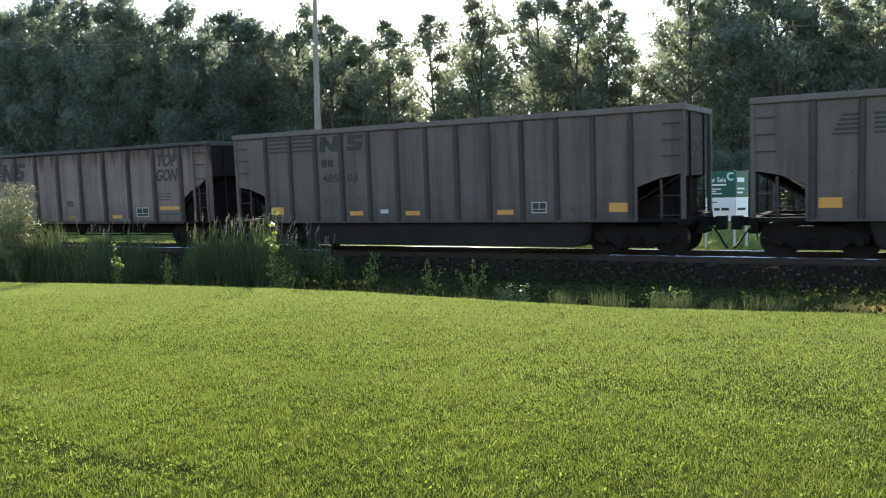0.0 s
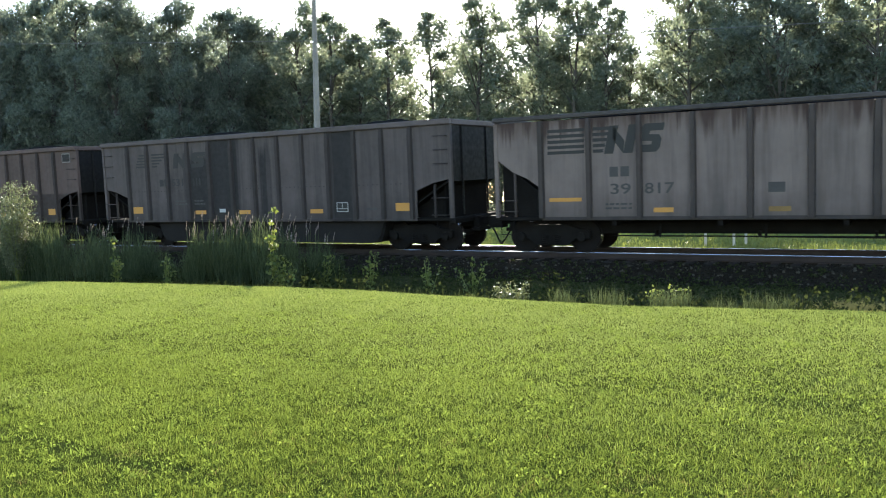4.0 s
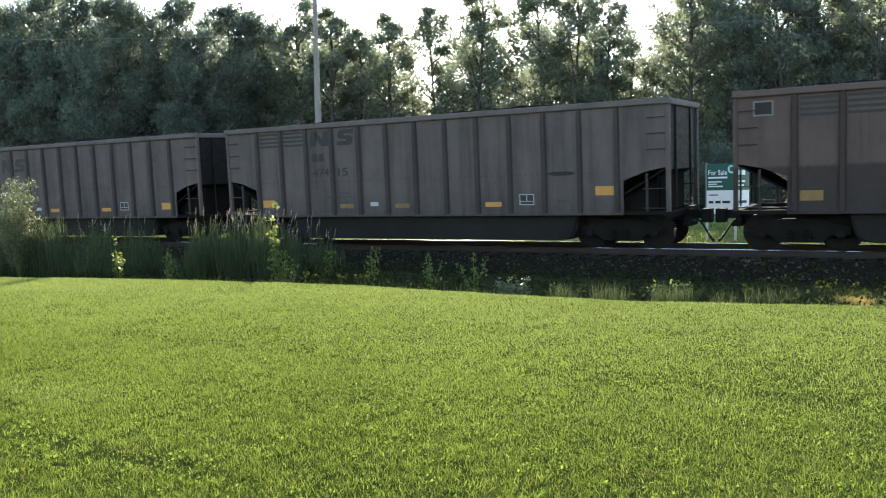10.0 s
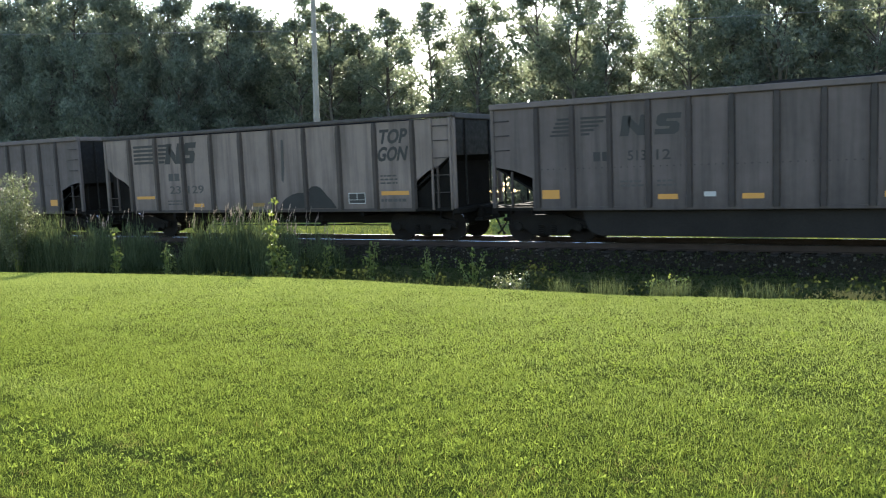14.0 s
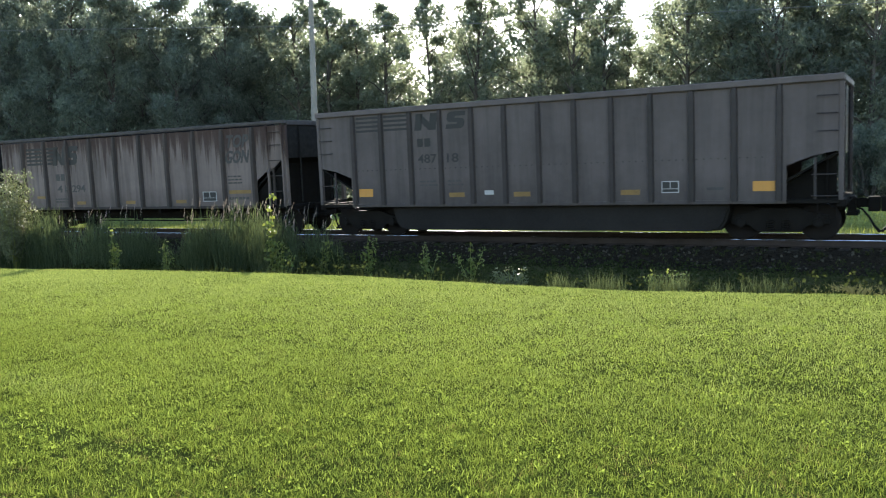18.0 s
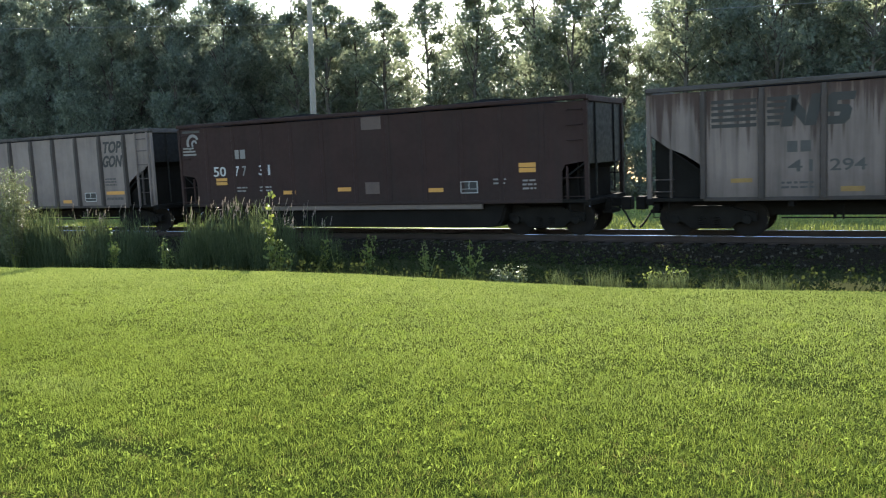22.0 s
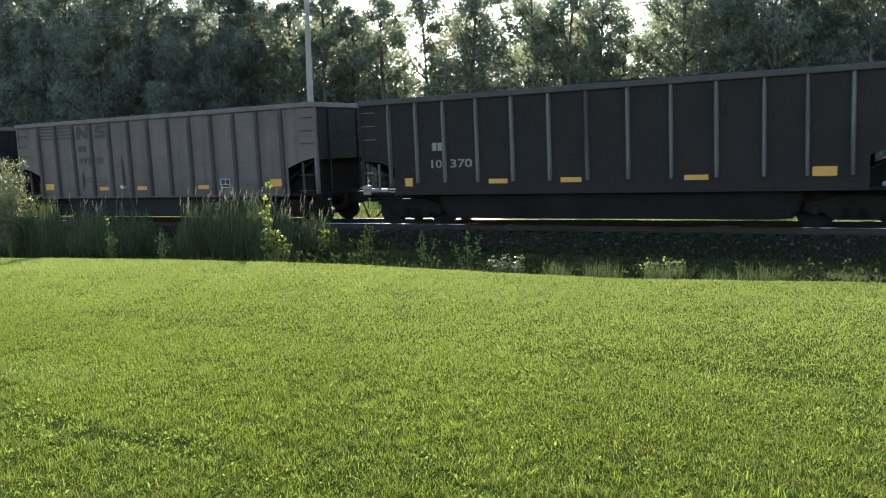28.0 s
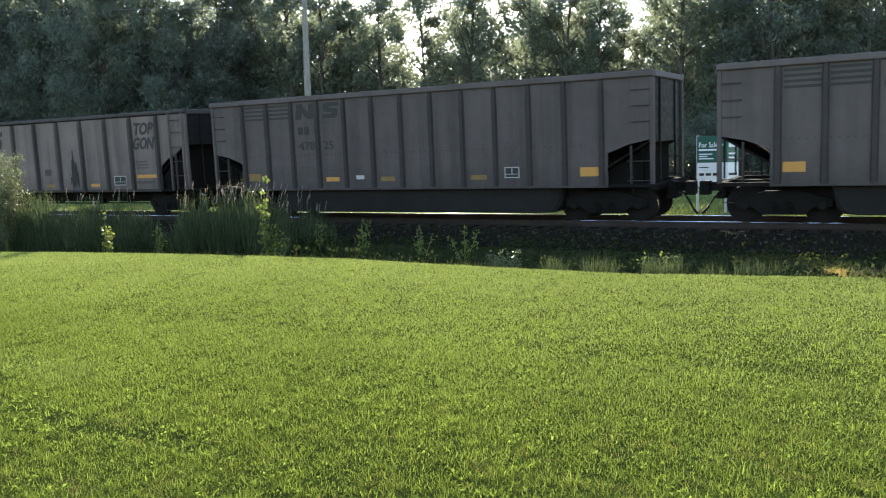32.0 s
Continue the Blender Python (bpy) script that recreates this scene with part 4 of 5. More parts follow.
def marks_tub(car, left, right, number_paint=None, slim=False, worn=(), lift=0.09, corner=0.0, number=(-3.6, -3.12)):
    """Marks of the bathtub cars. slim: the short-stripe emblem with the number in one line."""
    ink = number_paint or M_BLACKMARK
    n = len(TUB_RIBS)
    if slim:
        for k in range(5):
            z = 2.92 + k * 0.105
            mark("emblem_stripe", car, [bar(-5.72 + 0.05 * k, -5.02, z, z + 0.06), bar(-4.86, -4.62 + 0.13 * k, z, z + 0.06)], ink)
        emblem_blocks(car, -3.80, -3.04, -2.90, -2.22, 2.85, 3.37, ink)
        initials(car, -4.52, -4.10, 2.23, 2.47, ink)
        lettering(left, *number, 2.22, 2.48, FACE, ink, car, "car_number")
        lettering(right, -2.86, -2.50, 2.22, 2.48, FACE, ink, car, "car_number")
    else:
        for k in range(4):
            z = 3.22 + k * 0.13
            mark("emblem_stripe", car, [bar(-6.0, -5.19, z, z + 0.065), bar(-5.0, -4.17, z, z + 0.065)], ink)
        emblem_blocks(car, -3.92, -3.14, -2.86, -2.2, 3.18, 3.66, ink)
        initials(car, -3.84, -3.40, 2.70, 2.94, ink)
        lettering(left, -3.84, -3.20, 2.22, 2.48, FACE, ink, car, "car_number")
        lettering(right, -2.86, -2.48, 2.22, 2.48, FACE, ink, car, "car_number")
    small_print(car, -3.8, -3.2, 1.66)
    small_print(car, -2.85, -2.35, 1.66)
    yellow(car, -5.75, 1.29 + lift, 0.5, 0.24, 0 in worn)
    yellow(car, -2.58, 1.19 + lift, 0.5, 0.13, 1 in worn)
    yellow(car, -0.53, 1.18 + lift, 0.5, 0.13, 2 in worn)
    yellow(car, 2.52, 1.18 + lift, 0.5, 0.13, 3 in worn)
    yellow(car, 5.78, 1.28 + lift + corner, 0.5, 0.24, 4 in worn)
    mark("white_tag", car, [bar(-1.68, -1.40, 1.18 + lift, 1.30 + lift)], M_WHITEMARK)
    data_box(car, 3.55, 1.30 + lift)
    mark("placard_holder", car, [bar(4.45, 4.85, 1.20 + lift, 1.27 + lift)], M_GREYMARK)
    rivets(car, 2.06)


def marks_flat(car, left, right, faded=False, extra=True):
    ink = M_BLACKMARK
    for k in range(5):
        z = 2.72 + k * 0.145
        cuts = [(-5.90, -4.86), (-4.62, -4.34 + 0.05 * k)]
        mark("emblem_stripe", car, [bar(a, b, z, z + 0.085) for a, b in cuts], ink)
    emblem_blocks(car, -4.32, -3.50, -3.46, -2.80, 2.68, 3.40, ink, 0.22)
    initials(car, -4.18, -3.66, 2.08, 2.34, M_GREYMARK)
    lettering(left, -4.16, -3.62, 1.62, 1.90, FACE, M_GREYMARK, car, "car_number")
    lettering(right, -3.26, -2.50, 1.62, 1.90, FACE, M_GREYMARK, car, "car_number")
    word_ink = M_GREYMARK if faded else ink
    lettering("TOP", 4.90, 5.90, 2.98, 3.42, FACE, word_ink, car, "lettering", "slanted black letters", 0.25, 0.035)
    lettering("GON", 4.84, 5.88, 2.46, 2.90, FACE, word_ink, car, "lettering", "slanted black letters", 0.25, 0.035)
    small_print(car, 4.9, 5.5, 2.0, 3)
    small_print(car, -4.3, -3.6, 1.34)
    yellow(car, -5.2 if faded else -5.42, 1.44 if faded else 1.50, 0.5 if faded else 0.92, 0.10, faded)
    yellow(car, -2.78, 1.20, 0.5, 0.12, faded)
    yellow(car, -0.02, 1.20, 0.5, 0.12, True)
    yellow(car, 2.6, 1.20, 0.5, 0.12, faded)
    yellow(car, 5.40, 1.50, 0.98, 0.12, faded)
    data_box(car, 4.0, 1.36, 0.64, 0.34)
    if extra:
        mark("access_plate", car, [bar(-0.28, 0.10, 1.60, 1.84)], M_GREYMARK)
    small_print(car, 4.9, 5.8, 1.24, 1, M_GREYMARK, 0.09)


GREY = (0.100, 0.081, 0.075)
PALE = (0.162, 0.126, 0.112)
CARS = []


def tub_car(label, at_start, colour, left, right, seed, slim=False, worn=(), heap=0.1, lift=0.09, corner=0.0, number=(-3.6, -3.12), **paint):
    p = car_paint("grey_car_paint", colour, shift=seed * 3.7, **paint)
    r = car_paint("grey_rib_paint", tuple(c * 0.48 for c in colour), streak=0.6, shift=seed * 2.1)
    c = car_paint("grey_chord_paint", tuple(min(1, c * 1.12) for c in colour), streak=0.2, shift=seed)
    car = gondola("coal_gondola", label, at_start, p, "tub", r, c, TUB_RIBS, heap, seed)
    marks_tub(car, left, right, None, slim, worn, lift, corner, number)
    CARS.append(car)
    return car


def flat_car(label, at_start, colour, left, right, seed, faded=False, heap=0.05, plate=True, **paint):
    p = car_paint("pale_car_paint", colour, shift=seed * 3.1, **paint)
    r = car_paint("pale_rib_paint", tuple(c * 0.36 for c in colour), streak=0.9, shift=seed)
    c = car_paint("dark_chord_paint", (0.06, 0.052, 0.049), streak=0.5, shift=seed)
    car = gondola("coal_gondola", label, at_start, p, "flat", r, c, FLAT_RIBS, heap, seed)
    marks_flat(car, left, right, faded, plate)
    CARS.append(car)
    return car


U = 21.2
tub_car("grey steel bathtub coal gondola with striped emblem", 0.1907 * U, GREY, "", "", 1, slim=True, streak=0.6)
tub_car("clean grey steel bathtub coal gondola with yellow reflectors", -0.5902 * U, GREY, "485", "03", 2, lift=0.05, streak=0.6, heap=0.06)
flat_car("pale grey coal gondola with rust stains under its rim", -1.3534 * U, PALE, "39", "817", 3, rust=0.4, runs=0.8, streak=0.5)
tub_car("grey coal gondola heavily stained with black streaks", -2.1263 * U, (0.088, 0.071, 0.067), "531", "", 4, slim=True, streak=0.6, heap=0.16, number=(-3.91, -3.35),
        stains=((-4.1, -3.9, 2.5), (-3.3, -2.1, 3.2), (-2.1, -0.7, 4.4), (0.2, 0.62, 3.4), (3.1, 4.05, 4.4)))
tub_car("brownish grey coal gondola with a dirty brown lower half", -2.9038 * U, (0.092, 0.063, 0.055), "461", "48", 5, streak=0.4, band=(0.032, 0.024, 0.021), worn=(0, 2), heap=0.16)
tub_car("plain grey steel bathtub coal gondola, lightly streaked", -3.6834 * U, GREY, "474", "15", 6, corner=0.22, streak=0.6, worn=(1, 2), heap=0.14)
tub_car("grey steel bathtub coal gondola with bold dark emblem", -4.455 * U, (0.097, 0.078, 0.073), "513", "12", 7, slim=True, streak=0.6, heap=0.16)
flat_car("pale grey coal gondola with black stains low down", -5.2181 * U, (0.172, 0.136, 0.120), "23", "129", 8, plate=False, streak=0.6)
tub_car("grey steel bathtub coal gondola with faded marks", -5.9938 * U, (0.094, 0.077, 0.073), "487", "18", 9, streak=0.4, worn=(1, 2, 3))
flat_car("pale grey coal gondola badly streaked with rust", -6.7626 * U, PALE, "41", "294", 10, faded=True, plate=False, rust=0.6, runs=1.7, streak=0.6)


def dark_wash(car, x0, x1, z1, seed, ragged=0.5):
    """A run-down black stain: strips of uneven length, side by side."""
    rng, x, shapes = random.Random(seed), x0, []
    while x < x1:
        w = min(rng.uniform(0.05, 0.13), x1 - x)
        mid = 1 - abs((x + w / 2 - (x0 + x1) / 2) / ((x1 - x0) / 2)) * ragged
        low, high = 1.05 + rng.uniform(0, 0.4), min(3.73, 1.1 + (z1 - 1.1) * (mid + rng.uniform(-0.35, 0.1)))
        shapes.append([(x + w * 0.3, low), (x + w * 0.7, low), (x + w * 1.08, low + 0.35), (x + w, high - 0.45), (x + w * 0.6, high), (x + w * 0.4, high), (x, high - 0.3), (x - w * 0.08, low + 0.25)])
        x += w
    mark("soot_stain", car, shapes, M_STAIN, "run-down black stain", y=FACE - 0.012)["kind"] = "stuff"


banded, lined, smeared = CARS[4], CARS[5], CARS[7]
for a, b in ((-7.0, -6.62), (6.65, 7.06)):
    mark("window_plate", banded, [bar(a - 0.04, b + 0.04, 3.28, 3.64)], M_PALEPATCH, "small framed plate")
    mark("window_plate", banded, [bar(a, b, 3.32, 3.60)], M_STAIN, y=FACE - 0.009)
mark("dark_scrape", lined, [[(4.15, 2.08), (4.4, 2.02), (4.85, 2.03), (5.0, 2.08), (4.8, 2.13), (4.35, 2.13)]], M_STAIN)
mark("coal_smear", smeared, [[(0.88, 1.06), (0.98, 1.24), (1.12, 1.37), (1.3, 1.46), (1.46, 1.52), (1.7, 1.57), (1.93, 1.56), (1.93, 1.06)]], M_STAIN, "black smear of coal low on the side", y=FACE - 0.006)
mark("coal_smear", smeared, [[(2.13, 1.06), (2.13, 1.68), (2.25, 1.76), (2.45, 1.77), (2.6, 1.71), (2.73, 1.58), (2.85, 1.44), (3.0, 1.32), (3.1, 1.2), (3.2, 1.06)]], M_STAIN, y=FACE - 0.006)
mark("coal_smear", smeared, [[(1.02, 2.0), (1.1, 1.9), (1.16, 2.4), (1.18, 3.3), (1.08, 3.3)]], M_GREYMARK, y=FACE - 0.006)


def brown_car():
    seed = 11
    p = car_paint("brown_car_paint", (0.034, 0.020, 0.018), grime=(0.025, 0.02, 0.018), streak=0.5, shift=seed, gloss=0.08)
    car = gondola("coal_gondola", "dark red-brown smooth-sided coal gondola with white marks", -7.5441 * U, p, "plate", p, p, PLATE_RIBS, 0.14, seed)
    ring = [(-6.80 + 0.30 * math.cos(a), 3.16 + 0.30 * math.sin(a)) for a in np.linspace(radians(25), radians(240), 16)] + [(-6.80 + 0.20 * math.cos(a), 3.16 + 0.20 * math.sin(a)) for a in np.linspace(radians(240), radians(25), 16)]
    ring2 = [(-6.74 + 0.14 * math.cos(a), 3.12 + 0.14 * math.sin(a)) for a in np.linspace(radians(10), radians(230), 12)] + [(-6.74 + 0.07 * math.cos(a), 3.12 + 0.07 * math.sin(a)) for a in np.linspace(radians(230), radians(10), 12)]
    mark("emblem", car, [ring], M_FADEWHITE, "pale open-ring emblem")
    mark("emblem", car, [ring2], M_FADEWHITE)
    mark("emblem_stripe", car, [bar(-7.30, -6.78, 2.95, 3.01), bar(-7.30, -6.72, 2.84, 2.90), bar(-7.30, -6.68, 2.73, 2.79)], M_FADEWHITE)
    mark("name_bar", car, [bar(-7.28, -6.45, 3.50, 3.58)], M_GREYMARK)
    initials(car, -4.94, -4.45, 2.54, 2.84, M_FADEWHITE)
    for word, x0, x1, m in (("50", -5.92, -5.36, M_WHITEMARK), ("7", -4.95, -4.76, M_WHITEMARK), ("7", -4.62, -4.44, M_FADEWHITE), ("31", -3.90, -3.42, M_WHITEMARK)):
        lettering(word, x0, x1, 1.97, 2.30, FACE, m, car, "car_number")
    yellow(car, -5.58, 1.86, 0.5, 0.10)
    yellow(car, -5.58, 1.73, 0.5, 0.10)
    for x, z in ((-2.65, 1.38), (-0.46, 1.44), (2.83, 1.36)):
        yellow(car, x, z, 0.5, 0.12)
    yellow(car, 5.75, 2.0, 0.5, 0.12)
    yellow(car, 5.75, 1.86, 0.5, 0.12)
    data_box(car, 3.93, 1.42, 0.55, 0.34)
    for x, z, w, h in ((0.66, 3.42, 0.72, 0.38), (0.60, 1.46, 0.52, 0.36)):
        mark("steel_plate", car, [bar(x - w / 2, x + w / 2, z - h / 2, z + h / 2)], M_TANPLATE)
    small_print(car, -4.9, -4.45, 1.55, 2, M_FADEWHITE)
    small_print(car, -3.9, -3.4, 1.55, 2, M_FADEWHITE)
    small_print(car, 5.6, 6.0, 1.55, 3, M_FADEWHITE)
    small_print(car, 4.7, 5.1, 1.6, 2, M_FADEWHITE)
    part("belly_beam", box_bm((-3.95, 4.3, -SIDE + 0.02, -SIDE + 0.12, 0.79, 0.935), bevel=0.01), plain("worn_steel_beam", (0.10, 0.078, 0.068), 0.6, 0.2, 0.25, 4), car, "worn pale steel beam")
    CARS.append(car)


brown_car()
flat_car("clean pale grey coal gondola with bold black letters", -8.3164 * U, (0.180, 0.143, 0.128), "44", "654", 12, streak=0.25)


def dark_car():
    seed = 13
    p = car_paint("black_brown_car_paint", (0.020, 0.0165, 0.0155), grime=(0.02, 0.017, 0.016), streak=0.4, shift=seed, gloss=0.08)
    r = car_paint("worn_rib_paint", (0.10, 0.094, 0.09), grime=(0.04, 0.035, 0.033), streak=1.4, shift=seed)
    c = car_paint("dark_rim_paint", (0.05, 0.045, 0.042), streak=0.4, shift=seed)
    car = gondola("coal_gondola", "black-brown coal gondola with pale worn ribs", -9.0867 * U, p, "dark", r, c, DARK_RIBS, 0.12, seed)
    initials(car, -5.0, -4.68, 2.22, 2.45, M_FADEWHITE)
    lettering("10", -5.05, -4.70, 1.72, 1.96, FACE, M_FADEWHITE, car, "car_number")
    lettering("370", -4.42, -3.72, 1.72, 1.96, FACE, M_FADEWHITE, car, "car_number")
    yellow(car, -5.85, 1.32, 0.26, 0.24)
    for x in (-2.92, -0.77, 2.51):
        yellow(car, x, 1.31, 0.58, 0.13)
    yellow(car, 5.42, 1.40, 0.52, 0.22)
    pale = plain("bare_cast_steel", (0.17, 0.155, 0.15), 0.6, 0.3, 0.3, 6)
    for e in (-1, 1):
        part("end_casting", box_bm((*sorted((e * 6.6, e * 7.5)), -SIDE - 0.03, -SIDE + 0.1, 1.02, 1.14), (*sorted((e * 7.2, e * 7.5)), -SIDE - 0.05, -SIDE + 0.1, 0.95, 1.25), bevel=0.03), pale, car, "pale worn steel end casting")
    CARS.append(car)


dark_car()
tub_car("grey steel bathtub coal gondola with a dark run-down stain", -9.8745 * U, GREY, "492", "00", 14, lift=0.11, streak=0.4, heap=0.06)
tub_car("dull grey steel bathtub coal gondola, faintly marked", -10.6546 * U, (0.088, 0.071, 0.067), "478", "25", 15, streak=0.45, worn=(0, 2, 3), heap=0.06)
dark_wash(CARS[-2], -1.52, -1.40, 2.7, 81, 0.2)
dark_wash(CARS[-2], -3.74, -3.62, 2.1, 82, 0.2)
flat_car("pale coal gondola with a long black streak", -11.4208 * U, PALE, "", "", 16, streak=0.55)
dark_wash(CARS[-1], 1.25, 1.7, 2.6, 83, 0.5)

# ---- trees ----
def tree_model(seed, height, spread, crown_from, lobes, leaves, leaf_size, mat, label, lobe_r=1.35):
    """A tapered trunk, forking limbs, and a crown of leafy lobes, each lobe a cluster of small clumps."""
    rng = np.random.default_rng(seed)
    tree = tagged(new("tree"), label=label, category="tree", group="trees beyond the track")
    bend = rng.normal(0, 0.4, (6, 2))
    bend[0] = 0
    line = []
    for i in range(7):
        f = i / 6
        off = bend[: i].sum(0) * 0.35 if i else np.zeros(2)
        line.append((Vector((off[0], off[1], height * 0.93 * f)), 0.018 * height * (1 - f) ** 0.8 * 0.7 + 0.025 + (0.06 if i == 0 else 0)))
    limbs, centres, radii = [line], [], []

    def trunk_at(z):
        f = min(max(z / (height * 0.93), 0), 0.999) * 6
        i = int(f)
        return line[i][0].lerp(line[i + 1][0], f - i)

    for k in range(lobes):
        f = (k + rng.random()) / lobes
        z = height * (crown_from + (0.95 - crown_from) * f)
        out = spread * math.sin(math.pi * (0.22 + 0.70 * f)) ** 0.8 * rng.uniform(0.25, 1.0)
        ang = k * 2.4 + rng.normal(0, 0.5)
        start = trunk_at(max(0.8, z - out * rng.uniform(0.5, 1.2)))
        tip = trunk_at(z) + Vector((math.cos(ang) * out, math.sin(ang) * out, rng.normal(0, 0.3)))
        mid = start.lerp(tip, 0.55) + Vector((0, 0, 0.10 * out))
        r = lobe_r * rng.uniform(0.55, 1.15) * (1 - 0.38 * f)
        limbs.append([(start, 0.06 + 0.02 * rng.random()), (mid, 0.04), (tip, 0.012)])
        for q in range(11):
            d = Vector(rng.normal(0, 1, 3)).normalized()
            d.z = d.z * 0.8 + 0.15
            c = tip + d * r * rng.uniform(0.45, 1.0)
            if q < 1:
                limbs.append([(tip, 0.018), (c, 0.007)])
            centres.append(c[:])
            radii.append(r * rng.uniform(0.42, 0.78))
    part("trunk", tube_bm(limbs, 4), M_BARK, tree)
    part("crown", far_leaf_mesh("crown", leaf_arrays(rng, np.array(centres), np.array(radii), leaves, leaf_size), mat), mat, tree)
    return tree


TREES = [
    tree_model(21, 15.0, 3.7, 0.08, 46, 18000, 0.225, M_LEAF_A, "tall leafy broadleaf tree with a full dark crown", 1.75),
    tree_model(22, 15.0, 3.2, 0.10, 42, 16000, 0.22, M_LEAF_A, "tall leafy broadleaf tree with a narrow crown", 1.6),
    tree_model(23, 15.0, 2.6, 0.14, 32, 11500, 0.205, M_LEAF_B, "slender backlit tree with a thin, gappy crown", 1.4),
    tree_model(24, 15.0, 2.9, 0.12, 34, 12500, 0.205, M_LEAF_B, "slender tree with light leaves and open crown", 1.45),
    tree_model(25, 15.0, 4.1, 0.05, 50, 19000, 0.225, M_LEAF_A, "broad leafy tree clothed to the ground", 1.8),
    tree_model(26, 15.0, 4.6, 0.03, 46, 9500, 0.34, M_LEAF_A, "broad dense tree deep in the wood", 2.0),
]
WOOD_Y = 73.0   # the front of the wood
# the trees that make the skyline: place along the wood's front, height
SKYLINE = ((-121, 32.3), (-110.5, 29.2), (-102.4, 29.8), (-96.6, 28.5), (-89.4, 27.7), (-83.8, 24.7), (-78.4, 25.5), (-69.7, 23.6), (-64.1, 21.5), (-59.6, 23.1), (-53.9, 21.7), (-50.3, 19.1), (-46.7, 20.3),
           (-42.2, 20.6), (-37.2, 22.3), (-30.4, 22.6), (-27.4, 21.6), (-23.7, 19.3), (-17.2, 22.0), (-13.3, 21.5), (-9.8, 21.5), (-6.4, 21.0), (-3.0, 21.0), (1.5, 21.0))


def depth(x):
    """How much farther back the wood's edge lies than its left wing, along the line of sight."""
    return float(np.interp(x, (-78, -56), (1.0, 1.22)))


def build_trees():
    rng = random.Random(8)
    spots = []   # x, y, height, model, breadth

    def put(x, h, back, model, breadth):
        """A tree that stands back behind the wood's front, in the same line of sight and under the same skyline."""
        f = depth(x) * (1 + back / WOOD_Y)
        spots.append((x * f, WOOD_Y * f, ((h - 1.4) * f + 1.4) * (1.08 if x < -64 else 1.05), model, breadth))

    for x, h in SKYLINE:
        thin = -62 < x < -20
        put(x, h, rng.uniform(-2, 3), rng.choice((2, 3)) if thin or x > -20 and rng.random() < 0.8 else rng.choice((0, 1, 4)), rng.uniform(0.72, 0.85) if x < -62 else rng.uniform(0.95, 1.15) if x < -42 else rng.uniform(0.8, 0.98))
    at, tall = zip(*SKYLINE)
    for back, low, step in ((8.0, 0.86, 4.2), (15.0, 0.80, 5.2), (24.0, 0.68, 6.5)):
        x = -124.0
        while x < 4:
            h = float(np.interp(x, at, tall)) * low * rng.uniform(0.92, 1.10)
            gap = any(a < x < b for a, b in ((-44.9, -42.9), (-34.4, -32.0)))
            if -60 < x < -21:
                if back > 20:
                    put(x, h * 0.82, back, 5, rng.uniform(0.8, 1.1))
                elif not gap:
                    put(x, h * (1.0 if x < -42 else 0.86), back, rng.choice((2, 3)), rng.uniform(0.85, 1.1))
                x += rng.uniform(0.8, 1.2) * step * (0.85 if back < 20 else 0.75)
            elif x >= -21:
                if back < 20:
                    put(x, h * 0.92, back, rng.choice((2, 3, 3)), rng.uniform(0.85, 1.0))
                else:
                    put(x, h * 1.05, back, rng.choice((5, 5, 3)), rng.uniform(0.85, 1.0))
                x += rng.uniform(0.8, 1.2) * step * 0.80
            else:
                put(x, h, back, rng.choice((0, 1, 4)) if back < 10 else 5, rng.uniform(0.75, 0.95))
                x += rng.uniform(0.8, 1.2) * step * 1.15
    first = {}
    for x, y, h, k, breadth in spots:
        s = h / 15.0
        size = Matrix.Diagonal((s * breadth, s * breadth, s, 1))
        m = Matrix.Translation((x, y, float(ground_height(x, y)) - 0.05)) @ pose(0, 0, 0, 0, 0, rng.uniform(0, 360)) @ size
        if k in first:
            copy_thing(TREES[k], m @ first[k].inverted())   # the model itself is already enlarged
        else:
            first[k] = size
            TREES[k].matrix_basis = m


def shrub_model(seed, leaves, mat, label):
    rng = np.random.default_rng(seed)
    shrub = tagged(new("shrub"), label=label, category="shrub", group="shrubs at the wood's edge")
    stems, centres, radii = [], [], []
    for k in range(26):
        a, out, z = rng.uniform(0, 6.28), rng.uniform(0.1, 1.5), rng.uniform(0.4, 2.8)
        tip = (math.cos(a) * out, math.sin(a) * out, z)
        stems.append([((0.15 * math.cos(a), 0.15 * math.sin(a), 0), 0.03), ((tip[0] * 0.6, tip[1] * 0.6, z * 0.6), 0.02), (tip, 0.008)])
        centres.append(tip)
        radii.append(rng.uniform(0.35, 0.7))
    part("stem", tube_bm(stems, 5), M_BARK, shrub)
    part("foliage", far_leaf_mesh("foliage", leaf_arrays(rng, np.array(centres), np.array(radii), leaves, 0.11), mat), mat, shrub)
    return shrub


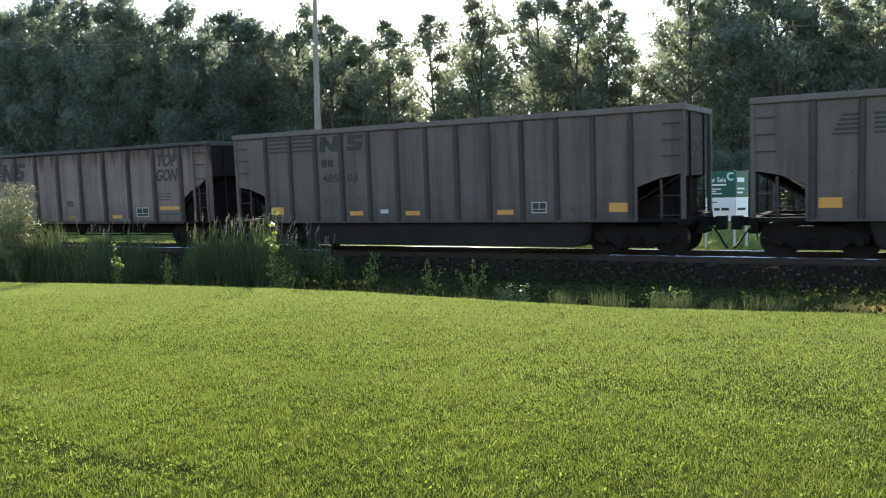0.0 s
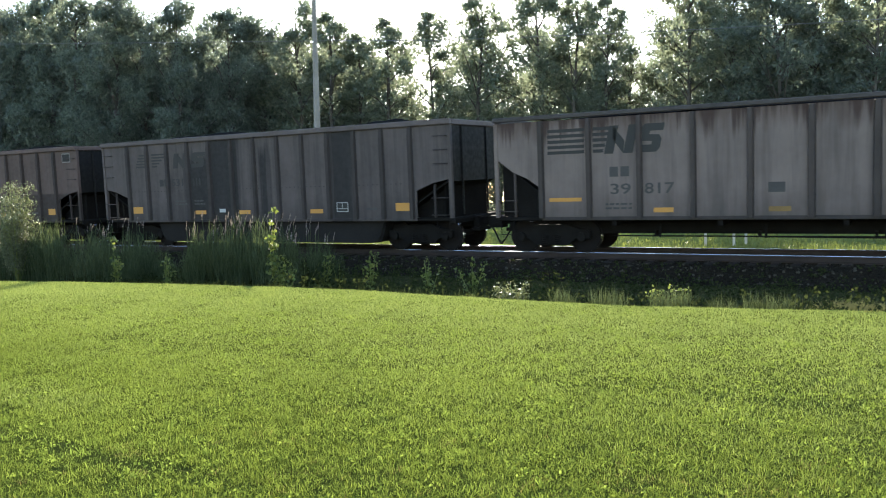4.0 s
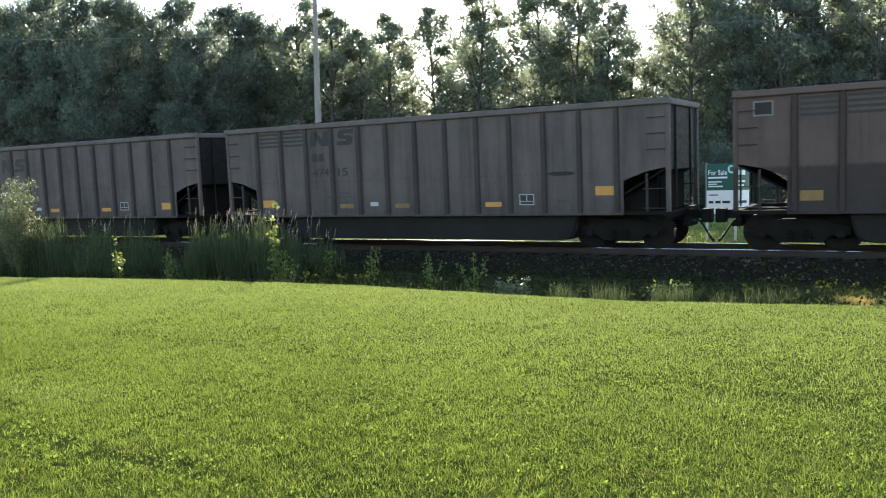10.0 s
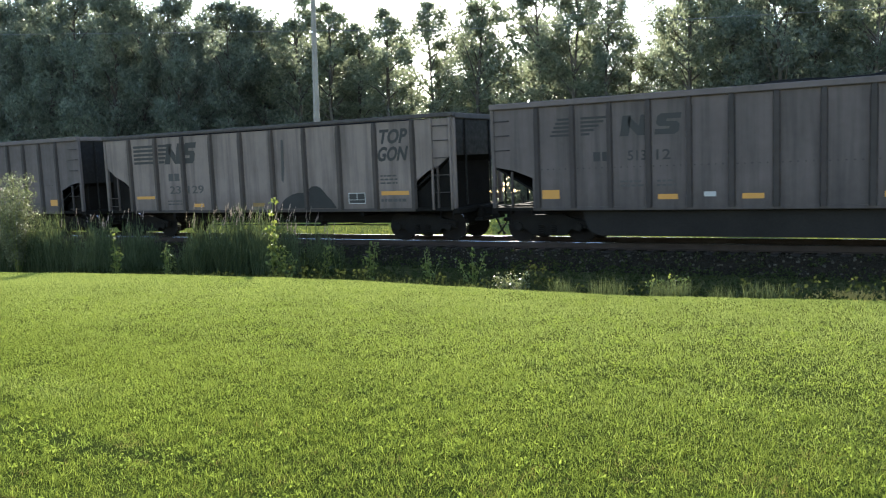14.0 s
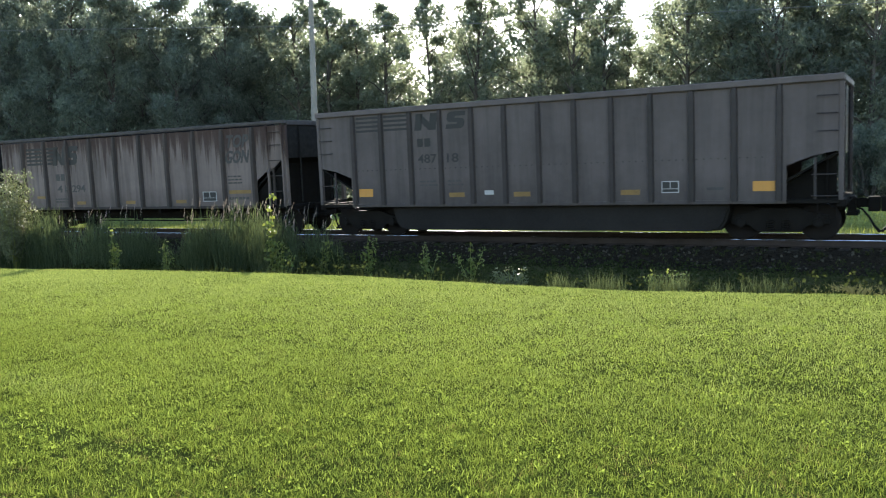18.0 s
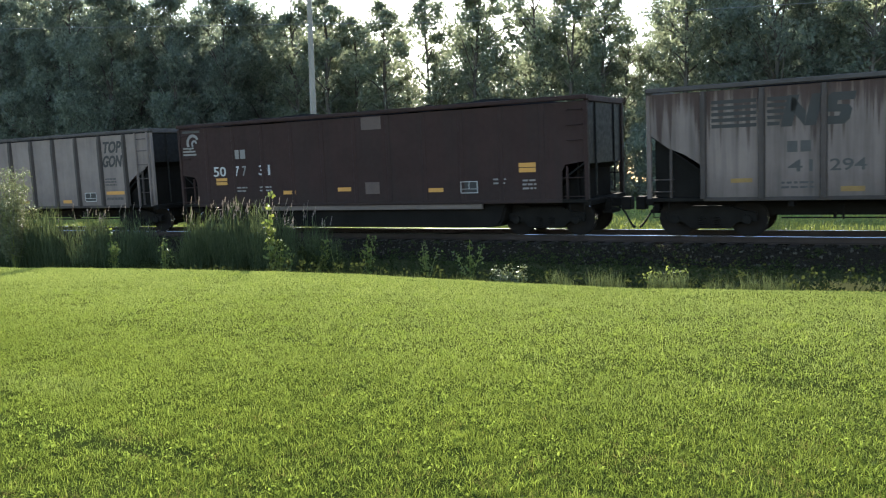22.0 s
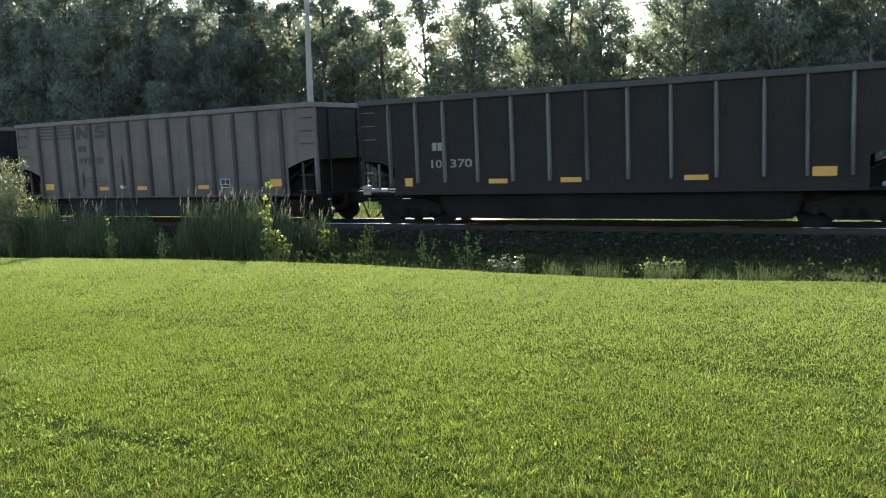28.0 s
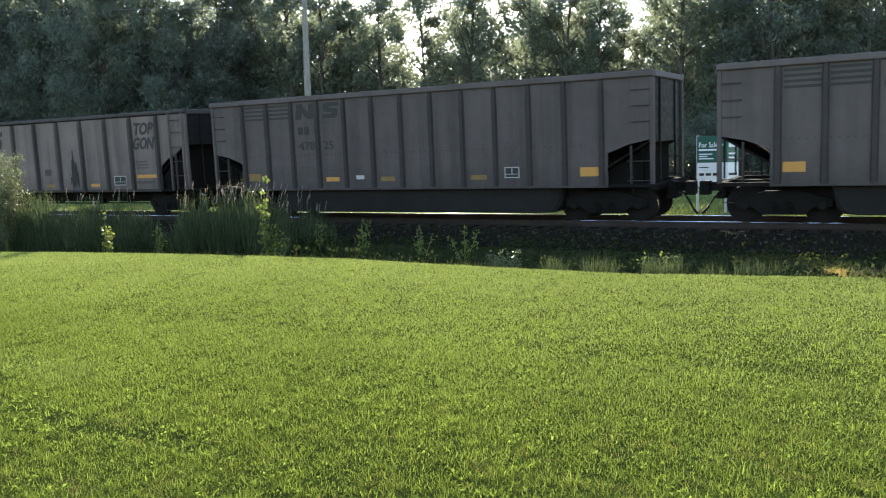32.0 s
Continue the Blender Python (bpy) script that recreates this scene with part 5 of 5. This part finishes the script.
def build_shrubs():
    models = [shrub_model(31, 6500, M_LEAF_A, "dense dark green shrub at the edge of the wood"), shrub_model(32, 5200, M_LEAF_B, "light green sunlit shrub at the edge of the wood")]
    rng = random.Random(4)
    x, first = -118.0, {}
    while x < 5:
        k = 1 if rng.random() < (0.3 if x < -70 else 0.75) else 0
        y = 68 + rng.uniform(-2, 2)
        s = rng.uniform(1.2, 2.2) if x < -30 else rng.uniform(0.8, 1.5)
        if -46 < x < -30:
            s *= 0.7
        size = Matrix.Diagonal((s, s, s * rng.uniform(0.85, 1.3), 1))
        x1, y1 = x * depth(x), y * depth(x)
        m = Matrix.Translation((x1, y1, float(ground_height(x1, y1)) - 0.03)) @ pose(0, 0, 0, 0, 0, rng.uniform(0, 360)) @ size
        if k in first:
            copy_thing(models[k], m @ first[k].inverted())
        else:
            first[k] = size
            models[k].matrix_basis = m
        x += rng.uniform(2.6, 4.6)
    # a second row that closes the wood low down where the right-hand trunks stand bare
    x = -21.0
    while x < 4:
        k, s = rng.choice((0, 0, 1)), rng.uniform(1.4, 1.9)
        y = 76 + rng.uniform(-2, 2)
        m = Matrix.Translation((x, y, float(ground_height(x, y)) - 0.03)) @ pose(0, 0, 0, 0, 0, rng.uniform(0, 360)) @ Matrix.Diagonal((s, s, s * rng.uniform(0.9, 1.25), 1))
        copy_thing(models[k], m @ first[k].inverted())
        x += rng.uniform(2.2, 3.4)


build_trees()
build_shrubs()


# ---- weeds along the ditch ----
def reed_clump(x0, x1, y0, y1, count, low, high, plumes, seed, label, shape=(0.35, 0.8, 1.0, 1.0, 0.8, 0.4)):
    rng = np.random.default_rng(seed)
    clump = tagged(new("reed_clump"), label=label, category="reeds", group="reed clumps in the ditch")
    # bunches of stems, each bunch with its own height and lean; leaves stand off the stems
    bunches = int((x1 - x0) * (y1 - y0) * 5)
    bx, by, tall = rng.uniform(x0, x1, bunches), rng.uniform(y0, y1, bunches), rng.uniform(0.68, 1.06, bunches)
    k = rng.integers(0, bunches, count)
    x, y = bx[k] + rng.normal(0, 0.10, count), by[k] + rng.normal(0, 0.12, count)
    f = np.clip((x - x0) / (x1 - x0), 0, 1)
    h = np.interp(f, (0, 0.1, 0.35, 0.6, 0.85, 1), shape) * tall[k] * (low + (high - low) * rng.random(count) ** 1.6)
    z = ground_height(x, y)
    stem = rng.random(count) < 0.45
    for ob in (blades("reed_growth", x[stem], y[stem], z[stem], h[stem], rng.uniform(0.008, 0.015, stem.sum()), rng, M_REED, 0.12, 2, 0.9),
               blades("reed_leaves", np.repeat(x, 4), np.repeat(y, 4), np.repeat(z, 4) + np.repeat(h, 4) * rng.uniform(0.25, 0.92, count * 4),
                      rng.uniform(0.12, 0.28, count * 4), rng.uniform(0.007, 0.014, count * 4), rng, M_REED, 0.36, 1, 0.8)):
        ob.parent = clump
        ob["kind"] = "stuff"
    k = plumes
    px, py = rng.uniform(x0 + 0.2, x1 - 0.1, k), rng.uniform(y0, y1, k)
    ph = rng.uniform(high * 0.74, high * 0.93, k) * np.interp((px - x0) / (x1 - x0), (0, 0.2, 0.8, 1), (0.75, 1, 0.97, 0.7))
    stalks, verts = [], []
    for a, b, c in zip(px, py, ph):
        z = float(ground_height(a, b))
        lean = rng.normal(0, 0.07, 2)
        tip = np.array([a + lean[0] * c, b + lean[1] * c, z + c])
        stalks.append([((a, b, z), 0.006), (tuple(tip), 0.004)])
        t = rng.random(26)[:, None]
        p = tip + np.array([lean[0] * 0.4 + 0.05, lean[1] * 0.4, 0.20]) * (t - 0.25) + rng.normal(0, 0.008, (26, 3)) * (1.1 - t)
        d = rng.normal(0, 1, (26, 3)) * 0.005 + np.array([0, 0, 0.014])
        w = np.cross(d, rng.normal(0, 1, (26, 3))) * 0.35
        verts.append(np.stack([p - d, p + w, p + d, p - w], 1).reshape(-1, 3))
    part("stalk", tube_bm(stalks, 4), M_REED, clump)["kind"] = "stuff"
    part("seed_head", leaf_mesh("seed_head", np.concatenate(verts), M_PLUME), M_PLUME, clump, "purplish feathery reed plumes")["kind"] = "stuff"
    return clump


reed_clump(-21.1, -17.2, 13.9, 15.9, 2600, 1.1, 1.85, 22, 41, "tall green reeds, the shorter of two clumps", (0.9, 1.0, 1.0, 0.9, 0.72, 0.35))
reed_clump(-24.4, -21.3, 13.5, 15.6, 1900, 1.2, 2.0, 4, 42, "tall green reeds tangled with a pale flowering bush", (0.7, 0.9, 1, 1, 1, 1))
reed_clump(-15.55, -11.75, 14.0, 15.9, 2900, 1.18, 1.95, 85, 43, "tall green reeds topped with purplish plumes", (0.5, 0.85, 1.0, 1.0, 0.85, 0.5))


def leafy_weed(x, y, height, leaves, leaf, mat, seed, label, spread=0.22, stems=5, blossom=0, bunch=0.11):
    rng = np.random.default_rng(seed)
    z = float(ground_height(x, y))
    weed = tagged(new("weed"), label=label, category="weed", group="weeds in the ditch")
    weed.location = (x, y, z)
    lines, centres = [], []
    for k in range(stems):
        a = rng.uniform(0, 6.28)
        h = height * rng.uniform(0.6, 1.0) if k else height
        o = spread * rng.uniform(0.3, 1.0) if k else 0.04
        tip = (math.cos(a) * o, math.sin(a) * o, h)
        lines.append([((0, 0, 0), 0.012), ((tip[0] * 0.5, tip[1] * 0.5, h * 0.55), 0.008), (tip, 0.004)])
        for f in np.linspace(0.35, 1.0, 6):
            centres.append((tip[0] * f, tip[1] * f, h * f))
    part("stem", tube_bm(lines, 5), M_WEED, weed)["kind"] = "stuff"
    c = np.array(centres)
    part("leaves", leaf_mesh("leaves", leaf_arrays(rng, c, np.full(len(c), bunch), leaves, leaf), mat), mat, weed)
    if blossom:
        tips = np.array([ln[-1][0] for ln in lines])
        part("blossom", leaf_mesh("blossom", leaf_arrays(rng, tips, np.full(len(tips), 0.09), blossom, 0.03), M_BLOSSOM), M_BLOSSOM, weed)
    return weed


leafy_weed(-11.95, 13.65, 1.95, 170, 0.085, M_WEED, 51, "tall slender weed with pale yellow-green leaves", 0.14, 3)
leafy_weed(-11.75, 13.7, 0.95, 190, 0.07, M_WEED, 52, "bushy yellow-green weed at the lawn's edge", 0.3, 6)
leafy_weed(-11.9, 14.6, 0.85, 200, 0.065, M_WEEDSHADE, 53, "bushy weed at the lawn's edge, coloured dark as if shaded", 0.4, 7)
leafy_weed(-11.65, 15.0, 0.85, 160, 0.065, M_WEED, 54, "small leafy weed catching the sun", 0.2, 4)
leafy_weed(-11.2, 15.0, 0.8, 130, 0.06, M_WEEDSHADE, 55, "small leafy weed, coloured dark as if shaded", 0.25, 5)
leafy_weed(-10.35, 15.0, 0.95, 130, 0.065, M_WEED, 56, "thin upright weed with yellow leaves", 0.16, 4)
leafy_weed(-8.85, 15.0, 0.88, 140, 0.06, M_WEED, 57, "leafy weed on the ditch bank", 0.28, 5)
leafy_weed(-7.85, 15.0, 0.95, 150, 0.06, M_WEED, 58, "slender leafy weed on the ditch bank", 0.3, 5)
leafy_weed(-16.9, 13.6, 1.2, 140, 0.065, M_WEED, 59, "leafy weed beside the reeds", 0.25, 4)
leafy_weed(-15.05, 13.5, 1.0, 130, 0.06, M_WEED, 60, "low yellow-green weed beside the reeds", 0.2, 4)
leafy_weed(-5.9, 12.75, 0.52, 900, 0.038, M_PALELEAF, 63, "low pale-leaved weed at the lawn's edge", 0.40, 14)
leafy_weed(-3.25, 12.75, 0.52, 420, 0.045, M_WEED, 64, "bushy weed rising above the grass tufts", 0.34, 9)
leafy_weed(-21.25, 13.9, 2.7, 8000, 0.040, M_PALELEAF, 61, "tall bush with pale leaves and blossom", 0.55, 18, 90, 0.24)
leafy_weed(-20.9, 13.7, 1.95, 3600, 0.036, M_PALELEAF, 62, "pale leafy bush among the reeds", 0.6, 12, 40, 0.24)


def tufts():
    rng = np.random.default_rng(9)
    for cx, half, n, h in ((-4.80, 0.17, 190, 0.33), (-4.06, 0.28, 300, 0.36), (-3.11, 0.28, 320, 0.38), (-2.37, 0.18, 130, 0.28), (-1.77, 0.33, 280, 0.35), (-6.3, 0.4, 60, 0.2), (-8.0, 0.5, 60, 0.2), (-1.0, 0.5, 40, 0.2)):
        x = cx + rng.uniform(-half, half, n)
        y = lawn_edge(x) + 0.3 + rng.uniform(0, 0.35, n)
        z = ground_height(x, y)
        blades("grass_tuft", x, y, z, h * rng.uniform(0.35, 1.1, n), rng.uniform(0.005, 0.009, n), rng, M_REED, 0.22, 2, 0.7, "upright tuft of tall grass at the lawn's edge")
    # low broad-leaved cover between reeds and ballast
    n = 6500
    x, y = rng.uniform(-19, 6, n), rng.uniform(12.4, 19.6, n)
    c = np.stack([x, y, ground_height(x, y) + rng.uniform(0.03, 0.3, n)], 1)
    keep = (rng.random(n) < np.clip(1.25 - (y - 12.4) / 8, 0.1, 1)) & (np.hypot(x + 0.9, y - 16.0) > 1.1)
    me = leaf_mesh("ditch_weeds", leaf_arrays(rng, c[keep], np.full(keep.sum(), 0.12), 30000, 0.05), M_WEEDSHADE)
    tagged(new("ditch_weeds", me), label="low leafy growth covering the ditch, coloured dark as if shaded", category="weeds", kind="stuff")
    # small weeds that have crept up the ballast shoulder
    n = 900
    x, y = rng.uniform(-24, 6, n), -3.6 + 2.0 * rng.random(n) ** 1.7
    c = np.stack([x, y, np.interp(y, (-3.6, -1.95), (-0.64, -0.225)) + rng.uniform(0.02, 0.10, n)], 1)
    me = leaf_mesh("ballast_weeds", leaf_arrays(rng, c, rng.uniform(0.04, 0.13, n), 11000, 0.042), M_WEEDSHADE)
    tagged(new("ballast_weeds", me), label="small weeds on the ballast shoulder, coloured dark as if shaded", category="weeds", kind="stuff").matrix_basis = TRACK
    # sunlight falling on the ditch, put in as a patch of yellow blades
    n = 1400
    x, y = -0.9 + rng.normal(0, 0.32, n), 16.3 + rng.normal(0, 0.28, n)
    blades("sun_patch", x, y, ground_height(x, y), rng.uniform(0.05, 0.13, n) * 1.7, rng.uniform(0.008, 0.02, n), rng, M_SUNPATCH, 0.8, 0, 0.3, "patch of yellow blades standing in for sunlight on the ditch")


tufts()


# ---- pole, wire and sign beyond the track ----
def build_pole():
    pole = tagged(new("utility_pole"), label="weathered grey wooden utility pole beside the track", category="utility pole")
    pole.location = (-35.2, 45.0, float(ground_height(-35.2, 45.0)) - 0.1)
    part("shaft", tube_bm([[((0, 0, 0), 0.245), ((0.02, 0, 6.0), 0.215), ((0.0, 0, 12.8), 0.172), ((0.02, 0, 16.4), 0.15)]], 14), M_POLE, pole)
    part("ground_wire", tube_bm([[((0.05, -0.24, 0.1), 0.01), ((0.06, -0.19, 7.0), 0.01), ((0.05, -0.16, 12.4), 0.01)]], 4), M_WIRE, pole)
    part("insulator", lathe_bm([(-0.27, 0.03), (-0.25, 0.06), (-0.19, 0.07), (-0.15, 0.04)], 10), M_SIGNWHITE, pole).location.z = 12.45
    run = ((-99, 18.8), (-40.8, 12.9), (-35.2, 12.34), (-25.35, 11.29), (-20.9, 10.95), (-11.0, 10.23), (-1.3, 9.64), (15, 9.12), (48, 9.8))
    pts = [((x, 44.79, float(np.interp(x, *zip(*run)))), 0.019) for x in np.linspace(-99, 48, 80)]
    wire = tagged(new("overhead_wire"), label="single pale overhead wire strung from the pole", category="wire")
    part("cable", tube_bm([pts], 5), M_WIRE, wire)


def build_sign():
    z = float(ground_height(-6, 30.4))
    sign = tagged(new("for_sale_sign"), label="green and white for-sale sign board with two angled faces", category="sign")
    sign.matrix_basis = pose(-6.5, 30.4, 0, 0, 0, 11)
    for name, m in (("front_board", pose(0, 0, 0)), ("angled_board", pose(1.02, 0, 0, 0, 0, 62))):
        w = 1.02 if name == "front_board" else 0.9
        board = part(name, box_bm((0, w, 0, 0.04, 0.60, 2.42), bevel=0.006), M_SIGNGREEN, sign, at=m)
        part("white_panel", box_bm((0.006, w - 0.006, -0.008, 0.0, 0.64, 1.48)), M_SIGNWHITE, board, "white lower panel")
        if name == "front_board":
            lettering("For Sale", 0.06, 0.70, 2.02, 2.20, -0.002, M_SIGNWHITE, board, "lettering", "white words on green")
            part("text_bar", plate_bm([bar(0.06, 0.70, 1.90, 1.96), bar(0.06, 0.52, 1.76, 1.80), bar(0.06, 0.36, 1.68, 1.72), bar(0.06, 0.56, 1.60, 1.64)], -0.01, 0), M_SIGNWHITE, board)
            arc = [(0.86 + 0.15 * math.cos(a), 2.22 + 0.15 * math.sin(a)) for a in np.linspace(radians(50), radians(310), 14)] + [(0.86 + 0.085 * math.cos(a), 2.22 + 0.085 * math.sin(a)) for a in np.linspace(radians(310), radians(50), 14)]
            part("emblem", plate_bm([arc], -0.01, 0), plain("pale_green_paint", (0.35, 0.62, 0.50), 0.5), board)
            part("text_bar", plate_bm([bar(0.08, 0.40, 1.30, 1.335)], -0.016, -0.008), M_BLACKMARK, board)
            part("text_bar", plate_bm([bar(0.08, 0.24, 1.02, 1.11), bar(0.30, 0.48, 1.02, 1.11), bar(0.54, 0.80, 1.02, 1.11)], -0.016, -0.008), M_BLACKMARK, board)
        else:
            part("text_bar", plate_bm([bar(0.1, 0.6, 2.02, 2.18), bar(0.1, 0.6, 1.76, 1.82), bar(0.1, 0.5, 1.62, 1.68)], -0.01, 0), M_SIGNWHITE, board)
            part("text_bar", plate_bm([bar(0.1, 0.7, 1.02, 1.11)], -0.016, -0.008), M_BLACKMARK, board)
    for x, y in ((0.02, 0.09), (0.98, 0.1), (1.40, 0.84)):
        part("post", box_bm((x - 0.045, x + 0.045, y - 0.045, y + 0.045, z - 0.1, 2.44), bevel=0.006), M_SIGNPOST, sign)


build_pole()
build_sign()


# ---- the train rolls ----
def along(t):
    return 6.4584 * t + 0.0059876 * t * t


def motions():
    for thing, start in MOVING:
        walk(thing, [(t, Matrix.Translation((start + along(t), 0, 0)) @ TRACK) for t in range(33)])
    for ws, x in WHEELSETS:
        walk(ws, [(t / 10, pose(x, 0, WHEEL, 0, math.degrees(along(t / 10) / WHEEL), 0)) for t in range(321)])


motions()
